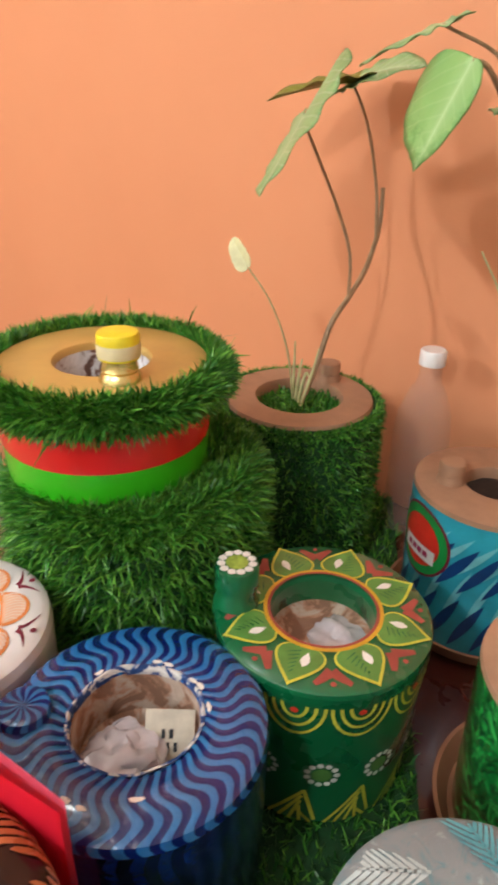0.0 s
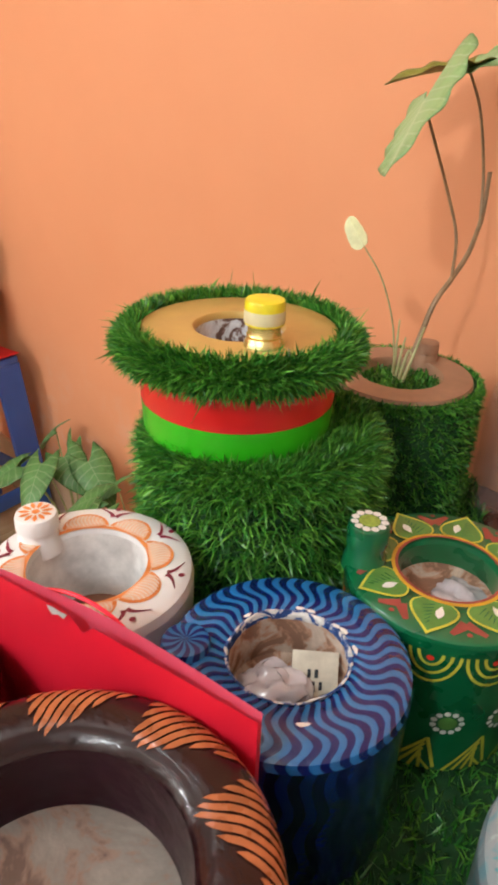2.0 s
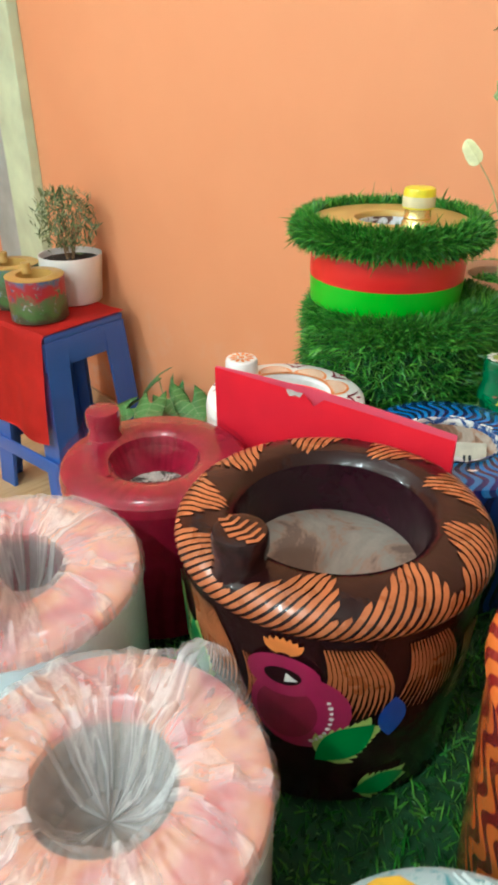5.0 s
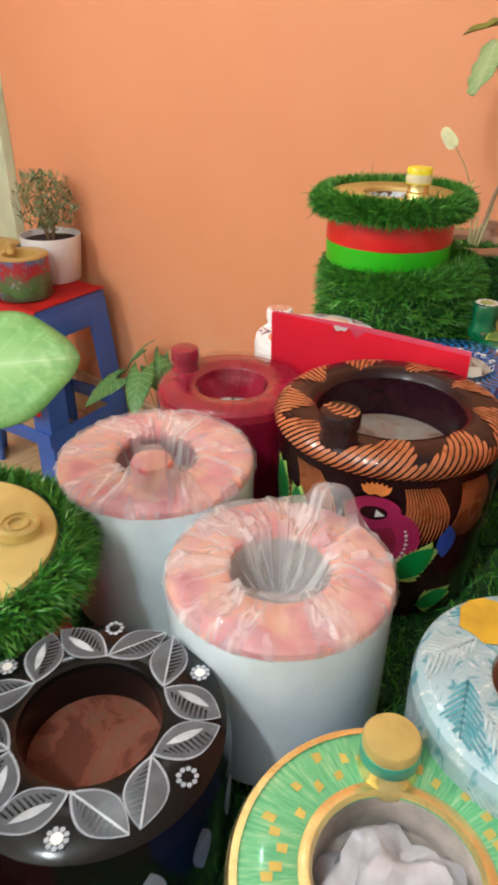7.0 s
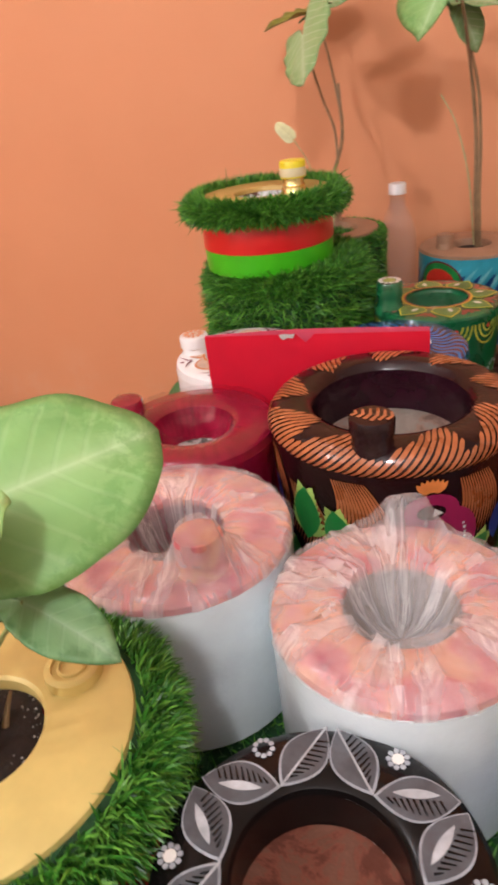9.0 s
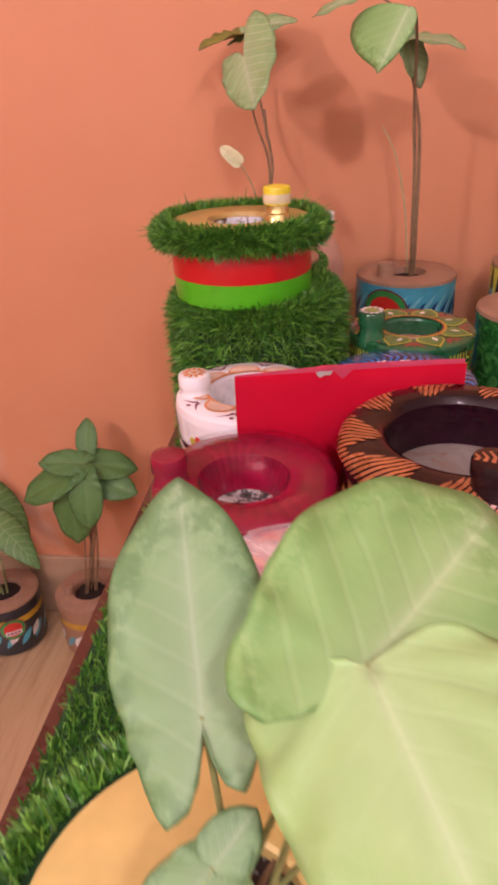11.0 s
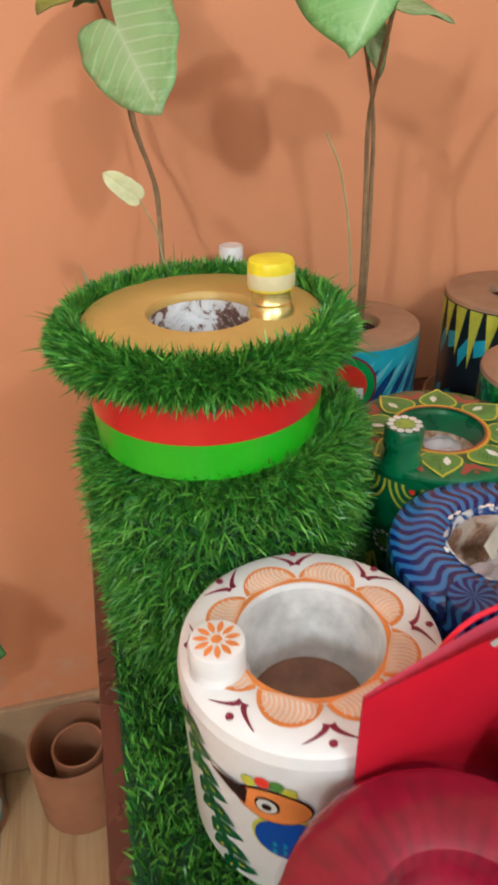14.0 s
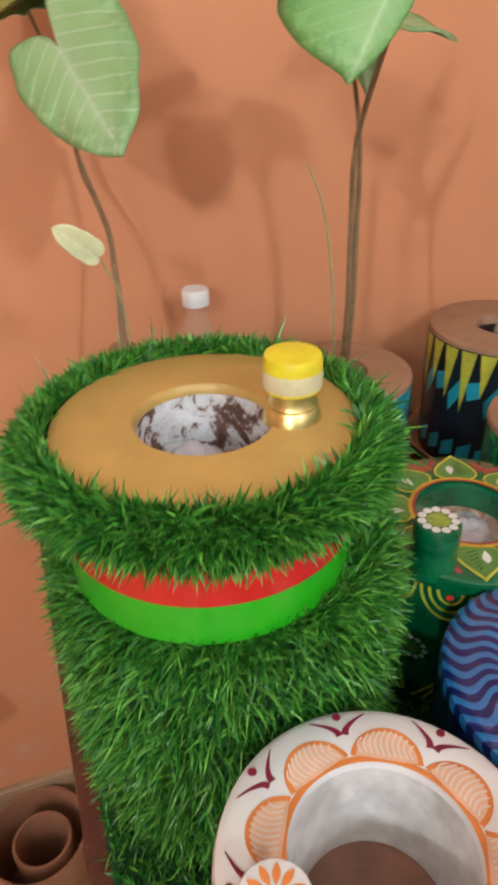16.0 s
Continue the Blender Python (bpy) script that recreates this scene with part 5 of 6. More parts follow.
tub = thing("white_flowerpot", (-1.952, 0.620, 0.543), "plain white flowerpot on the stool", "flowerpot")
part("body", lathe([(0, 0), (0.078, 0), (0.082, 0.004), (0.094, 0.135), (0.094, 0.140), (0.090, 0.140), (0.086, 0.120)], 56), M["white_plastic"], tub)
part("soil", lathe([(0.0875, 0.122), (0.05, 0.126), (0, 0.124)], 40, wobble=0.1), M["soil"], tub)
bush = thing("small_bush", (-1.952, 0.620, 0.667), "small bushy green plant in the white flowerpot", "plant")
r = random.Random(11)
bm = bmesh.new()
for k in range(16):
    a, lean = r.uniform(0, TAU), r.uniform(0.1, 0.75)
    tube(bend([(0.01 * math.cos(a), 0.01 * math.sin(a), -0.004), (0.05 * lean * math.cos(a), 0.05 * lean * math.sin(a), 0.07), (0.11 * lean * math.cos(a), 0.11 * lean * math.sin(a), r.uniform(0.11, 0.18))], 4), 0.0014, 5, bm)
part("twig", bm, M["stem"], bush, kind="stuff")
lv, lf = [], []
for k in range(900):
    a, rr, zz = r.uniform(0, TAU), 0.090 * math.sqrt(r.random()), r.uniform(0.03, 0.185)
    rr *= 0.5 + 0.6 * math.sin(math.pi * min(1, zz / 0.2))
    c = Vector((rr * math.cos(a), rr * math.sin(a), zz))
    d = Vector((r.gauss(0, 1), r.gauss(0, 1), r.gauss(1.3, 0.6))).normalized()
    s = d.cross(Vector((r.gauss(0, 1), r.gauss(0, 1), r.gauss(0, 1)))).normalized()
    L, W = r.uniform(0.018, 0.036), r.uniform(0.0016, 0.0032)
    b = len(lv)
    lv += [c, c + d * L * 0.5 + s * W, c + d * L, c + d * L * 0.5 - s * W]
    lf.append((b, b + 1, b + 2, b + 3))
raw_part("foliage", lv, lf, blade_mat("bush_leaf", (0.06, 0.11, 0.04), (0.15, 0.22, 0.09), (0.30, 0.36, 0.18)), bush, kind="stuff")


def printed_tin(x, y, z, R, H, ground):
    t = thing("printed_pot", (x, y, z), "small pot printed with a bright landscape, gold top", "pot", "printed pots on the stool")
    n = Nodes("landscape_print")
    s = n.noise(22, 4, 0.6)
    sep = n.add("ShaderNodeSeparateXYZ", Vector=n.coords())
    k = n.math("ADD", n.math("MULTIPLY", sep.outputs[2], 1 / H), n.math("MULTIPLY", n.math("SUBTRACT", s, 0.5), 0.9))
    col0 = n.ramp(k, [(0.12, (0.05, 0.05, 0.03)), (0.32, (0.06, 0.16, 0.04)), (0.5, (0.10, 0.13, 0.06)), (0.62, ground), (0.82, ground), (0.97, (0.08, 0.15, 0.30))])
    spot = n.ramp(n.noise(48, 3, 0.6, distortion=0.6), [(0.60, (0, 0, 0)), (0.66, (1, 1, 1))])
    col = n.mix(spot, col0, n.ramp(n.noise(19, 2), [(0.4, (0.05, 0.18, 0.06)), (0.5, (0.30, 0.34, 0.36)), (0.6, (0.05, 0.10, 0.26))]))
    part("body", lathe([(0, 0), (R - 0.002, 0), (R, 0.002), (R, H - 0.003)], 56), n.done(col, 0.3, 0, 0.5), t)
    part("gold_top", lathe([(R, H - 0.003), (R + 0.001, H), (R - 0.003, H + 0.002), (R * 0.62, H + 0.002), (R * 0.60, H - 0.030), (0, H - 0.031)], 56), M["gold"], t)
    neck_and_cap(t, -R * 0.62, 0.0, H + 0.002, 0.014, 0.022, M["gold"], M["gold"])


printed_tin(-1.868, 0.462, 0.543, 0.081, 0.122, (0.34, 0.015, 0.03))
printed_tin(-2.035, 0.466, 0.543, 0.080, 0.122, (0.10, 0.22, 0.12))

# ---- on the floor by the wall ----
tubes = thing("cardboard_tube", (-0.748, 0.640, FLOOR), "brown cardboard tube standing on the floor", "tube")
part("wall", lathe([(0.078, 0.0), (0.080, 0.001), (0.080, 0.158), (0.079, 0.160), (0.074, 0.160), (0.073, 0.158), (0.073, 0.004)], 56), M["clay"], tubes)
part("base", lathe([(0.0729, 0.006), (0.0729, 0.002), (0, 0.002)], 48), M["kraft"], tubes, "flat card base")
inner = thing("cardboard_tube", (-0.742, 0.636, FLOOR + 0.004), "small brown cardboard tube inside the larger one", "tube")
part("wall", lathe([(0.044, 0.0), (0.046, 0.001), (0.046, 0.142), (0.045, 0.144), (0.041, 0.144), (0.040, 0.142), (0.040, 0.003)], 48), M["clay"], inner)
part("base", lathe([(0.0399, 0.005), (0.0399, 0.002), (0, 0.002)], 40), M["kraft"], inner, "flat card base")


def floor_plant(x, y, R, top, seed, size, label, count, side="dark_print"):
    global o
    pot = card_planter(x, y, top, R, M[side], ("tan" if side == "kraft" else "dark") + " planter printed with turquoise leaves on the floor", (-R * 0.55, -R * 0.2), FLOOR, 0.038, 0.012, False)
    o = Vector((x, y, top - 0.008))
    p = thing("syngonium_plant", o, label, "plant", "plants on the floor")
    r = random.Random(seed)
    for k in range(count):
        a = TAU * k / count + r.uniform(-0.4, 0.4)
        out, up = size * r.uniform(0.15, 0.4), size * r.uniform(0.75, 1.05)
        end = Vector((out * math.cos(a) - 0.05, out * math.sin(a) - 0.03, up))
        if y + end.y > WALL - 0.05:
            end.y = WALL - 0.06 - y
        if side == "kraft":
            break
        stalk(p, [(0.008 * math.cos(a), 0.008 * math.sin(a), -0.003), end * 0.5 + Vector((0, 0, 0.03)), end], 0.0022, 0.0014, M["stem_green"], "petiole")
        tip = end + Vector((math.cos(a) * 0.1, min(math.sin(a) * 0.1, 0.02) - 0.03, -0.05))
        leaf(p, end, tip, (0.1 * math.cos(a), -0.35, 1), r.uniform(0.10, 0.135), r.uniform(0.036, 0.048), M["leaf_dark"], 0.3)
    if side == "kraft":
        for at, tip, face in (((-0.930, 0.575, 0.500), (-1.035, 0.550, 0.452), (-0.2, -0.6, 0.8)), ((-0.900, 0.600, 0.512), (-0.800, 0.615, 0.495), (0.2, -0.5, 0.85)), ((-0.930, 0.570, 0.462), (-0.938, 0.548, 0.338), (-0.1, -0.9, 0.3)), ((-0.905, 0.620, 0.530), (-0.910, 0.655, 0.588), (0.0, -0.8, 0.5)), ((-0.905, 0.585, 0.520), (-0.985, 0.560, 0.535), (-0.1, -0.6, 0.8)), ((-0.885, 0.590, 0.478), (-0.795, 0.570, 0.462), (0.1, -0.7, 0.7)), ((-0.895, 0.560, 0.492), (-0.890, 0.520, 0.400), (0.1, -0.9, 0.4))):
            end = rel(*at) - Vector((0, 0, 0.015))
            foot = Vector((r.uniform(-0.012, 0.016), r.uniform(-0.01, 0.01), -0.003))
            stalk(p, [foot, foot.lerp(end, 0.5) + Vector((0.015, 0, 0.02)), end], 0.0022, 0.0014, M["stem"], "petiole")
            fan_leaf(p, end, rel(*tip) - Vector((0, 0, 0.015)), face, ARROW, M["leaf_deep"], 0.1, 0.18, 0.02)
    return pot


M["leaf_deep"] = fan_leaf_mat("deep_green_syngonium_leaf", (0.075, 0.20, 0.05), (0.12, 0.26, 0.08), (0.04, 0.12, 0.03), 0.25)
floor_pot_a = floor_plant(-0.965, 0.636, 0.080, 0.132, 4, 0.35, "syngonium plant with drooping green leaves", 6, "kraft")
floor_pot_b = floor_plant(-1.175, 0.628, 0.080, 0.125, 8, 0.30, "syngonium plant with small green leaves", 5)
floor_pot_c = floor_plant(-1.43, 0.615, 0.080, 0.125, 15, 0.28, "syngonium plant with spreading leaves beside the stool", 7)


# ---- painted decoration ----
M["mustard"] = plain("mustard_paint", (0.60, 0.36, 0.02), 0.4, 0.4, vary=0.15, scale=60)
def ringed(pot, name, r0, r1, z, material, seg=64):
    return part(name, lathe([(r0, z), (r1, z)], seg), material, pot)


def daisy(r, n=10, petal_r=0.28):
    return [disc(r * petal_r, 8, r * 0.78 * math.cos(TAU * k / n), r * 0.78 * math.sin(TAU * k / n)) for k in range(n)]


def on_side(poly, a, z, R):
    """A flat shape round the origin, wrapped onto a pot's side at angle a and height z."""
    return [(a + x / R, z + y) for x, y in poly]


def half_oval(r, depth, n=14):
    return [(depth * math.sin(math.pi * i / n), r * math.cos(math.pi * i / n)) for i in range(n + 1)]


def arc_band(r, depth, w, n=12):
    outer = [(depth * math.sin(math.pi * i / n), r * math.cos(math.pi * i / n)) for i in range(n + 1)]
    inner = [((depth - w) * math.sin(math.pi * i / n), (r - w) * math.cos(math.pi * i / n)) for i in range(n + 1)]
    return [[outer[i], outer[i + 1], inner[i + 1], inner[i]] for i in range(n)]


# white pot: scallops round the hole, maroon chevrons and dots, vine and bird on the side
H = 0.880 - TABLE
scallop, fill, arcs, chev, dots = [], [], [], [], []
for k in range(8):
    a = TAU * k / 8 + 0.25
    scallop.append(turned(half_oval(0.0188, 0.0195), a, 0.0465))
    fill.append(turned(half_oval(0.0160, 0.0165), a, 0.0468))
    for q in range(10):
        y = -0.0138 + 0.0030 * q
        ln = 0.0150 * math.sqrt(max(0.05, 1 - (y / 0.0165) ** 2))
        line = [(0.002 + ln * t / 5, y + 0.0022 * math.sin(math.pi * t / 5)) for t in range(6)]
        arcs += [turned(p, a, 0.0468) for p in quads(stroke(line, 0.0012, 0.0008))]
    b = a + TAU / 16
    for s in (-1, 1):
        line = [(0.0620 + 0.0105 * (t / 6) ** 0.8, s * (0.0015 + 0.0145 * (t / 6) ** 1.6)) for t in range(7)]
        chev += [turned(p, b, 0.0) for p in quads(stroke(line, 0.0040, 0.0005))]
    dots.append(placed(disc(0.0024, 12), b, 0.0735))
ringed(white_pot, "orange_ring", 0.0455, 0.0490, H + 0.0004, M["orange_paint"])
paint_top(white_pot, "orange_scallop", scallop, H + 0.0006, M["orange_paint"])
paint_top(white_pot, "peach_fill", fill, H + 0.0009, M["peach"])
paint_top(white_pot, "orange_line", arcs, H + 0.0012, plain("pale_peach_paint", (0.84, 0.70, 0.60), 0.4, 0.3))
paint_top(white_pot, "maroon_chevron", chev, H + 0.0006, M["maroon_paint"])
paint_top(white_pot, "maroon_dot", dots, H + 0.0006, M["maroon_paint"])
sun = [[(x - 0.058, y - 0.009) for x, y in turned(petal(0.0095, 0.0018), TAU * k / 11, 0.0045)] for k in range(11)]
sun.append([(x - 0.058, y - 0.009) for x, y in disc(0.0032)])
paint_top(white_pot, "cap_sun", sun, 0.1666, M["orange_paint"])
vine, flecks, berries = [], [], []
for k in range(8):
    t = k / 7
    a, z = radians(-166 + 24 * t), 0.122 - 0.105 * t
    for s in (-1, 1):
        turn = s * 1.0 - 1.3 + 0.3 * (k % 2)
        c, sn = math.cos(turn), math.sin(turn)
        vine.append(on_side([(x * c - y * sn, x * sn + y * c) for x, y in spear(0.0190, 0.0058)], a, z, 0.08))
        flecks.append(on_side([((x + 0.004) * c - (y + 0.0014) * sn, (x + 0.004) * sn + (y + 0.0014) * c) for x, y in petal(0.0060, 0.0011)], a, z, 0.08))
stem_line = [on_side(p, 0.0, 0.0, 1.0) for p in quads(stroke([(radians(-166 + 24 * k / 12), 0.126 - 0.112 * k / 12) for k in range(13)], 0.018))]
for k in range(9):
    berries.append(on_side(disc(0.0018, 8), radians(-160 + 21 * k), 0.115 - 0.02 * (k % 4), 0.08))
paint_side(white_pot, "vine_stem", stem_line, 0.0809, H, M["green"])
paint_side(white_pot, "green_vine", vine, 0.0812, H, M["green"])
paint_side(white_pot, "vine_fleck", flecks, 0.0816, H, M["lime"])
paint_side(white_pot, "maroon_berry", berries, 0.081, H, M["maroon_paint"])


def oval(w, h, x=0.0, y=0.0, n=20):
    return [(x + w * math.cos(TAU * i / n), y + h * math.sin(TAU * i / n)) for i in range(n)]


BA, BZ = radians(-124), 0.098
for name, shape, lift, mat in (
    ("bird_body", oval(0.0235, 0.0215, 0.014, -0.030), 0.0, "lime"),
    ("bird_breast", oval(0.0215, 0.0195, 0.014, -0.031), 0.0004, "royal"),
    ("bird_outline", oval(0.0225, 0.0150, 0.004, 0.0), 0.0008, "brown_paint"),
    ("painted_bird", oval(0.0212, 0.0137, 0.004, 0.0), 0.0012, "orange_paint"),
    ("eye_ring", oval(0.0072, 0.0072, 0.001, 0.001), 0.0016, "brown_paint"),
    ("bird_eye", oval(0.0058, 0.0058, 0.001, 0.001), 0.0020, "white_paint"),
    ("bird_pupil", oval(0.0028, 0.0028, 0.001, 0.001), 0.0024, "brown_paint"),
    ("bird_beak", [(-0.012, -0.006), (-0.036, 0.010), (-0.010, 0.009)], 0.0016, "brown_paint"),
):
    paint_side(white_pot, name, [on_side(shape, BA, BZ, 0.08)], 0.0810 + lift, H, M[mat])
for x, y, mat in ((-0.010, 0.016, "lime"), (-0.002, 0.019, "red"), (0.006, 0.019, "leaf_green"), (0.013, 0.015, "lime")):
    paint_side(white_pot, "bird_crest", [on_side(disc(0.0044, 12, x, y), BA, BZ, 0.08)], 0.0816, H, M[mat])
for k in range(7):
    paint_side(white_pot, "breast_feather", [on_side([(0.004 + 0.006 * (k % 4) + px, -0.036 - 0.007 * (k // 4) + py) for px, py in half_oval(0.0028, 0.0026, 8)], BA, BZ, 0.08)], 0.0822, H, M["teal_print"])

# green pot
H = 0.880 - TABLE
yel, grn, wht, red, red_b, rdot, hatch = [], [], [], [], [], [], []
for k in range(8):
    a = TAU * k / 8 + 0.35
    yel.append(turned(spear(0.0395, 0.0180), a, 0.0405))
    grn.append(turned(spear(0.0352, 0.0163), a, 0.0416))
    wht.append(turned([(x, y + 0.0045) for x, y in petal(0.0140, 0.0032, sharp=1.3)], a, 0.0480))
    for q in range(6):
        x = 0.004 + 0.0036 * q
        hatch += [turned(p, a, 0.0440) for p in quads(stroke([(x, -0.0008), (x + 0.004, -0.0095 * (1 - q / 7))], 0.0012, 0.0006))]
    b = a + TAU / 16
    for s in (-1, 1):
        line = [(0.0610 + 0.0110 * (t / 6) ** 0.9, s * 0.0125 * (t / 6)) for t in range(7)]
        (red if s > 0 else red_b).extend(turned(p, b, 0.0) for p in quads(stroke(line, 0.009, 0.004)))
    rdot.append(placed(disc(0.0021, 10), b, 0.0725))
paint_top(green_pot, "red_wedge", red, H + 0.0003, M["brick_red"])
paint_top(green_pot, "red_wedge", red_b, H + 0.0006, M["brick_red"])
paint_top(green_pot, "red_dot", rdot, H + 0.0009, M["brick_red"])
paint_top(green_pot, "yellow_outline", yel, H + 0.0012, M["lime"])
paint_top(green_pot, "green_petal", grn, H + 0.0015, M["leaf_green"])
paint_top(green_pot, "petal_hatching", hatch, H + 0.0018, M["green"])
paint_top(green_pot, "white_drop", wht, H + 0.0021, M["white_paint"])
ringed(green_pot, "yellow_ring", 0.0416, 0.0446, H + 0.0017, M["mustard"])
ringed(green_pot, "red_ring", 0.0395, 0.0418, H + 0.0020, M["brick_red"])
arcs, rd, dz, dc, comb = [], [], [], [], []
for k in range(11):
    a = TAU * k / 11
    for r in (0.0215, 0.0155, 0.0095):
        arcs += [on_side([(y, -x) for x, y in q], a, H - 0.013, 0.078) for q in arc_band(r, r * 1.35, 0.0024)]
    rd.append(on_side(disc(0.0028, 8), a, H - 0.018, 0.078))
    b = a + TAU / 22
    dz += [on_side(p, b, 0.062, 0.076) for p in daisy(0.0135, 11, 0.185)]
    dc.append(on_side(disc(0.0070, 14), b, 0.062, 0.076))
    for q in range(5):
        comb += [on_side(p, a, 0.002, 0.074) for p in quads(stroke([(0.010 - 0.001 * q, 0.040 - 0.006 * q), (-0.016 + 0.008 * q, 0.003)], 0.0026))]
    comb += [on_side(p, a, 0.002, 0.074) for p in quads(stroke([(0.010, 0.041), (0.019, 0.006)], 0.0030))]
paint_side(green_pot, "lime_arc", arcs, 0.081, H, M["lime"], taper=0.9)
paint_side(green_pot, "red_dot", rd, 0.0812, H, M["red"], taper=0.9)
paint_side(green_pot, "white_daisy", dz, 0.0812, H, M["white_paint"], taper=0.9)
paint_side(green_pot, "daisy_heart", dc, 0.0813, H, M["leaf_green"], taper=0.9)
paint_side(green_pot, "lime_comb", comb, 0.0812, H, M["lime"], taper=0.9)
capd = [[(x - 0.054, y - 0.037) for x, y in p] for p in daisy(0.0150, 11, 0.22)]
paint_top(green_pot, "cap_daisy", capd, 0.1802, M["white_paint"])
M["daisy_green"] = plain("light_green_paint", (0.30, 0.42, 0.06), 0.35, 0.4, vary=0.3, scale=200)
paint_top(green_pot, "cap_heart", [[(x - 0.054, y - 0.037) for x, y in disc(0.0085)]], 0.1802, M["daisy_green"])

# brown pot: swept orange brush strokes that leave dark jagged leaves
H = 0.914 - TABLE
PROFILE = ((0.0690, H - 0.0030), (0.0735, H - 0.0008), (0.078, H), (0.088, H - 0.0004), (0.095, H - 0.001), (0.102, H - 0.0045), (0.106, H - 0.010), (0.107, H - 0.016), (0.1045, H - 0.0205))


def rim_point(s, a, lift=0.0016):
    """A place on the brown pot's rim: s runs from the hole (0) over the top to the outer edge (1)."""
    t = s * (len(PROFILE) - 1)
    i = min(int(t), len(PROFILE) - 2)
    k = t - i
    r = PROFILE[i][0] * (1 - k) + PROFILE[i + 1][0] * k
    z = PROFILE[i][1] * (1 - k) + PROFILE[i + 1][1] * k
    out = max(0.0, (s - 0.55) / 0.45)
    return ((r + lift * out) * math.cos(a), (r + lift * out) * math.sin(a), z + lift * (0.6 - 0.3 * out))


r = random.Random(5)
FANS, PER = 9, 11
for k in range(FANS * PER):
    a0 = TAU * k / (FANS * PER) + 0.2
    saw = (k % PER + 0.5) / PER
    s0 = 0.025 + 0.70 * abs(2 * saw - 1) ** 1.35 + r.uniform(-0.015, 0.03)
    v, steps = [], 10
    for q in range(steps + 1):
        t = q / steps
        s = s0 + (0.985 - s0) * t
        a = a0 - 0.40 * s ** 1.25
        w = 0.0232 * (1 - (1 - min(1.0, t / 0.16)) ** 2) ** 0.5 * (1 - 0.45 * t ** 2) + 0.001
        v += [rim_point(s, a - w, 0.0012), rim_point(s, a + w, 0.0012)]
    raw_part("orange_stroke", v, [(2 * q, 2 * q + 1, 2 * q + 3, 2 * q + 2) for q in range(steps)], M["brush_orange"], brown_pot, smooth=True)
HB = H - 0.024
side = []
for fan in range(13):
    c = TAU * fan / 13 - 0.25
    for q in range(13):
        u = -0.23 + 0.46 * q / 12
        line = [(c + u * (0.55 + 0.45 * t / 5) + 0.10 * math.sin(2.6 * t / 5), HB - 0.004 - 0.02 * (fan % 2) - (0.062 - 0.03 * abs(u)) * t / 5) for t in range(6)]
        for i in range(5):
            w0, w1 = 0.0125 * math.sin(math.pi * (0.12 + 0.8 * i / 5)), 0.0125 * math.sin(math.pi * (0.12 + 0.8 * (i + 1) / 5))
            (xa, ya), (xb, yb) = line[i], line[i + 1]
            side.append([(xa - w0, ya), (xa + w0, ya), (xb + w1, yb), (xb - w1, yb)])
paint_side(brown_pot, "side_stroke", side, 0.1042, HB, M["brush_orange"], taper=0.93)
EA, EZ = radians(-62), 0.125
oval = [(0.022 * math.cos(TAU * i / 20), 0.0170 * math.sin(TAU * i / 20)) for i in range(20)]
paint_side(brown_pot, "bird_body", [on_side([(0.031 * math.cos(TAU * i / 24) + 0.010, 0.033 * math.sin(TAU * i / 24) - 0.030) for i in range(24)], EA, EZ, 0.1)], 0.1050, HB, M["magenta"], taper=0.93)
paint_side(brown_pot, "bird_breast", [on_side([(0.019 * math.cos(TAU * i / 24) + 0.002, 0.024 * math.sin(TAU * i / 24) - 0.032) for i in range(24)], EA, EZ, 0.1)], 0.1054, HB, M["maroon_paint"], taper=0.93)
paint_side(brown_pot, "bird_head", [on_side(oval, EA, EZ, 0.1)], 0.1058, HB, M["magenta"], taper=0.93)
paint_side(brown_pot, "bird_eye", [on_side([(x * 0.5, y * 0.42) for x, y in oval], EA, EZ, 0.1)], 0.1062, HB, M["brown_paint"], taper=0.93)
paint_side(brown_pot, "eye_white", [on_side([(0.001, -0.004), (0.009, -0.0015), (0.002, 0.004)], EA, EZ, 0.1)], 0.1066, HB, M["white_paint"], taper=0.93)
paint_side(brown_pot, "white_bead", [on_side(disc(0.0014 + 0.0003 * (k % 2), 7, 0.012 + 0.017 * math.cos(0.5 - 0.19 * k), -0.030 + 0.026 * math.sin(0.5 - 0.19 * k)), EA, EZ, 0.1) for k in range(10)], 0.1059, HB, M["white_paint"], taper=0.93)
paint_side(brown_pot, "bird_crest", [on_side(turned(petal(0.013, 0.0026), math.pi / 2 + (q - 3) * 0.22, 0.006), EA, EZ + 0.012, 0.1) for q in range(7)], 0.1050, HB, M["orange_paint"], taper=0.93)


M["leaf_edge"] = plain("pale_lime_paint", (0.46, 0.66, 0.16), 0.35, 0.4, vary=0.15, scale=80)


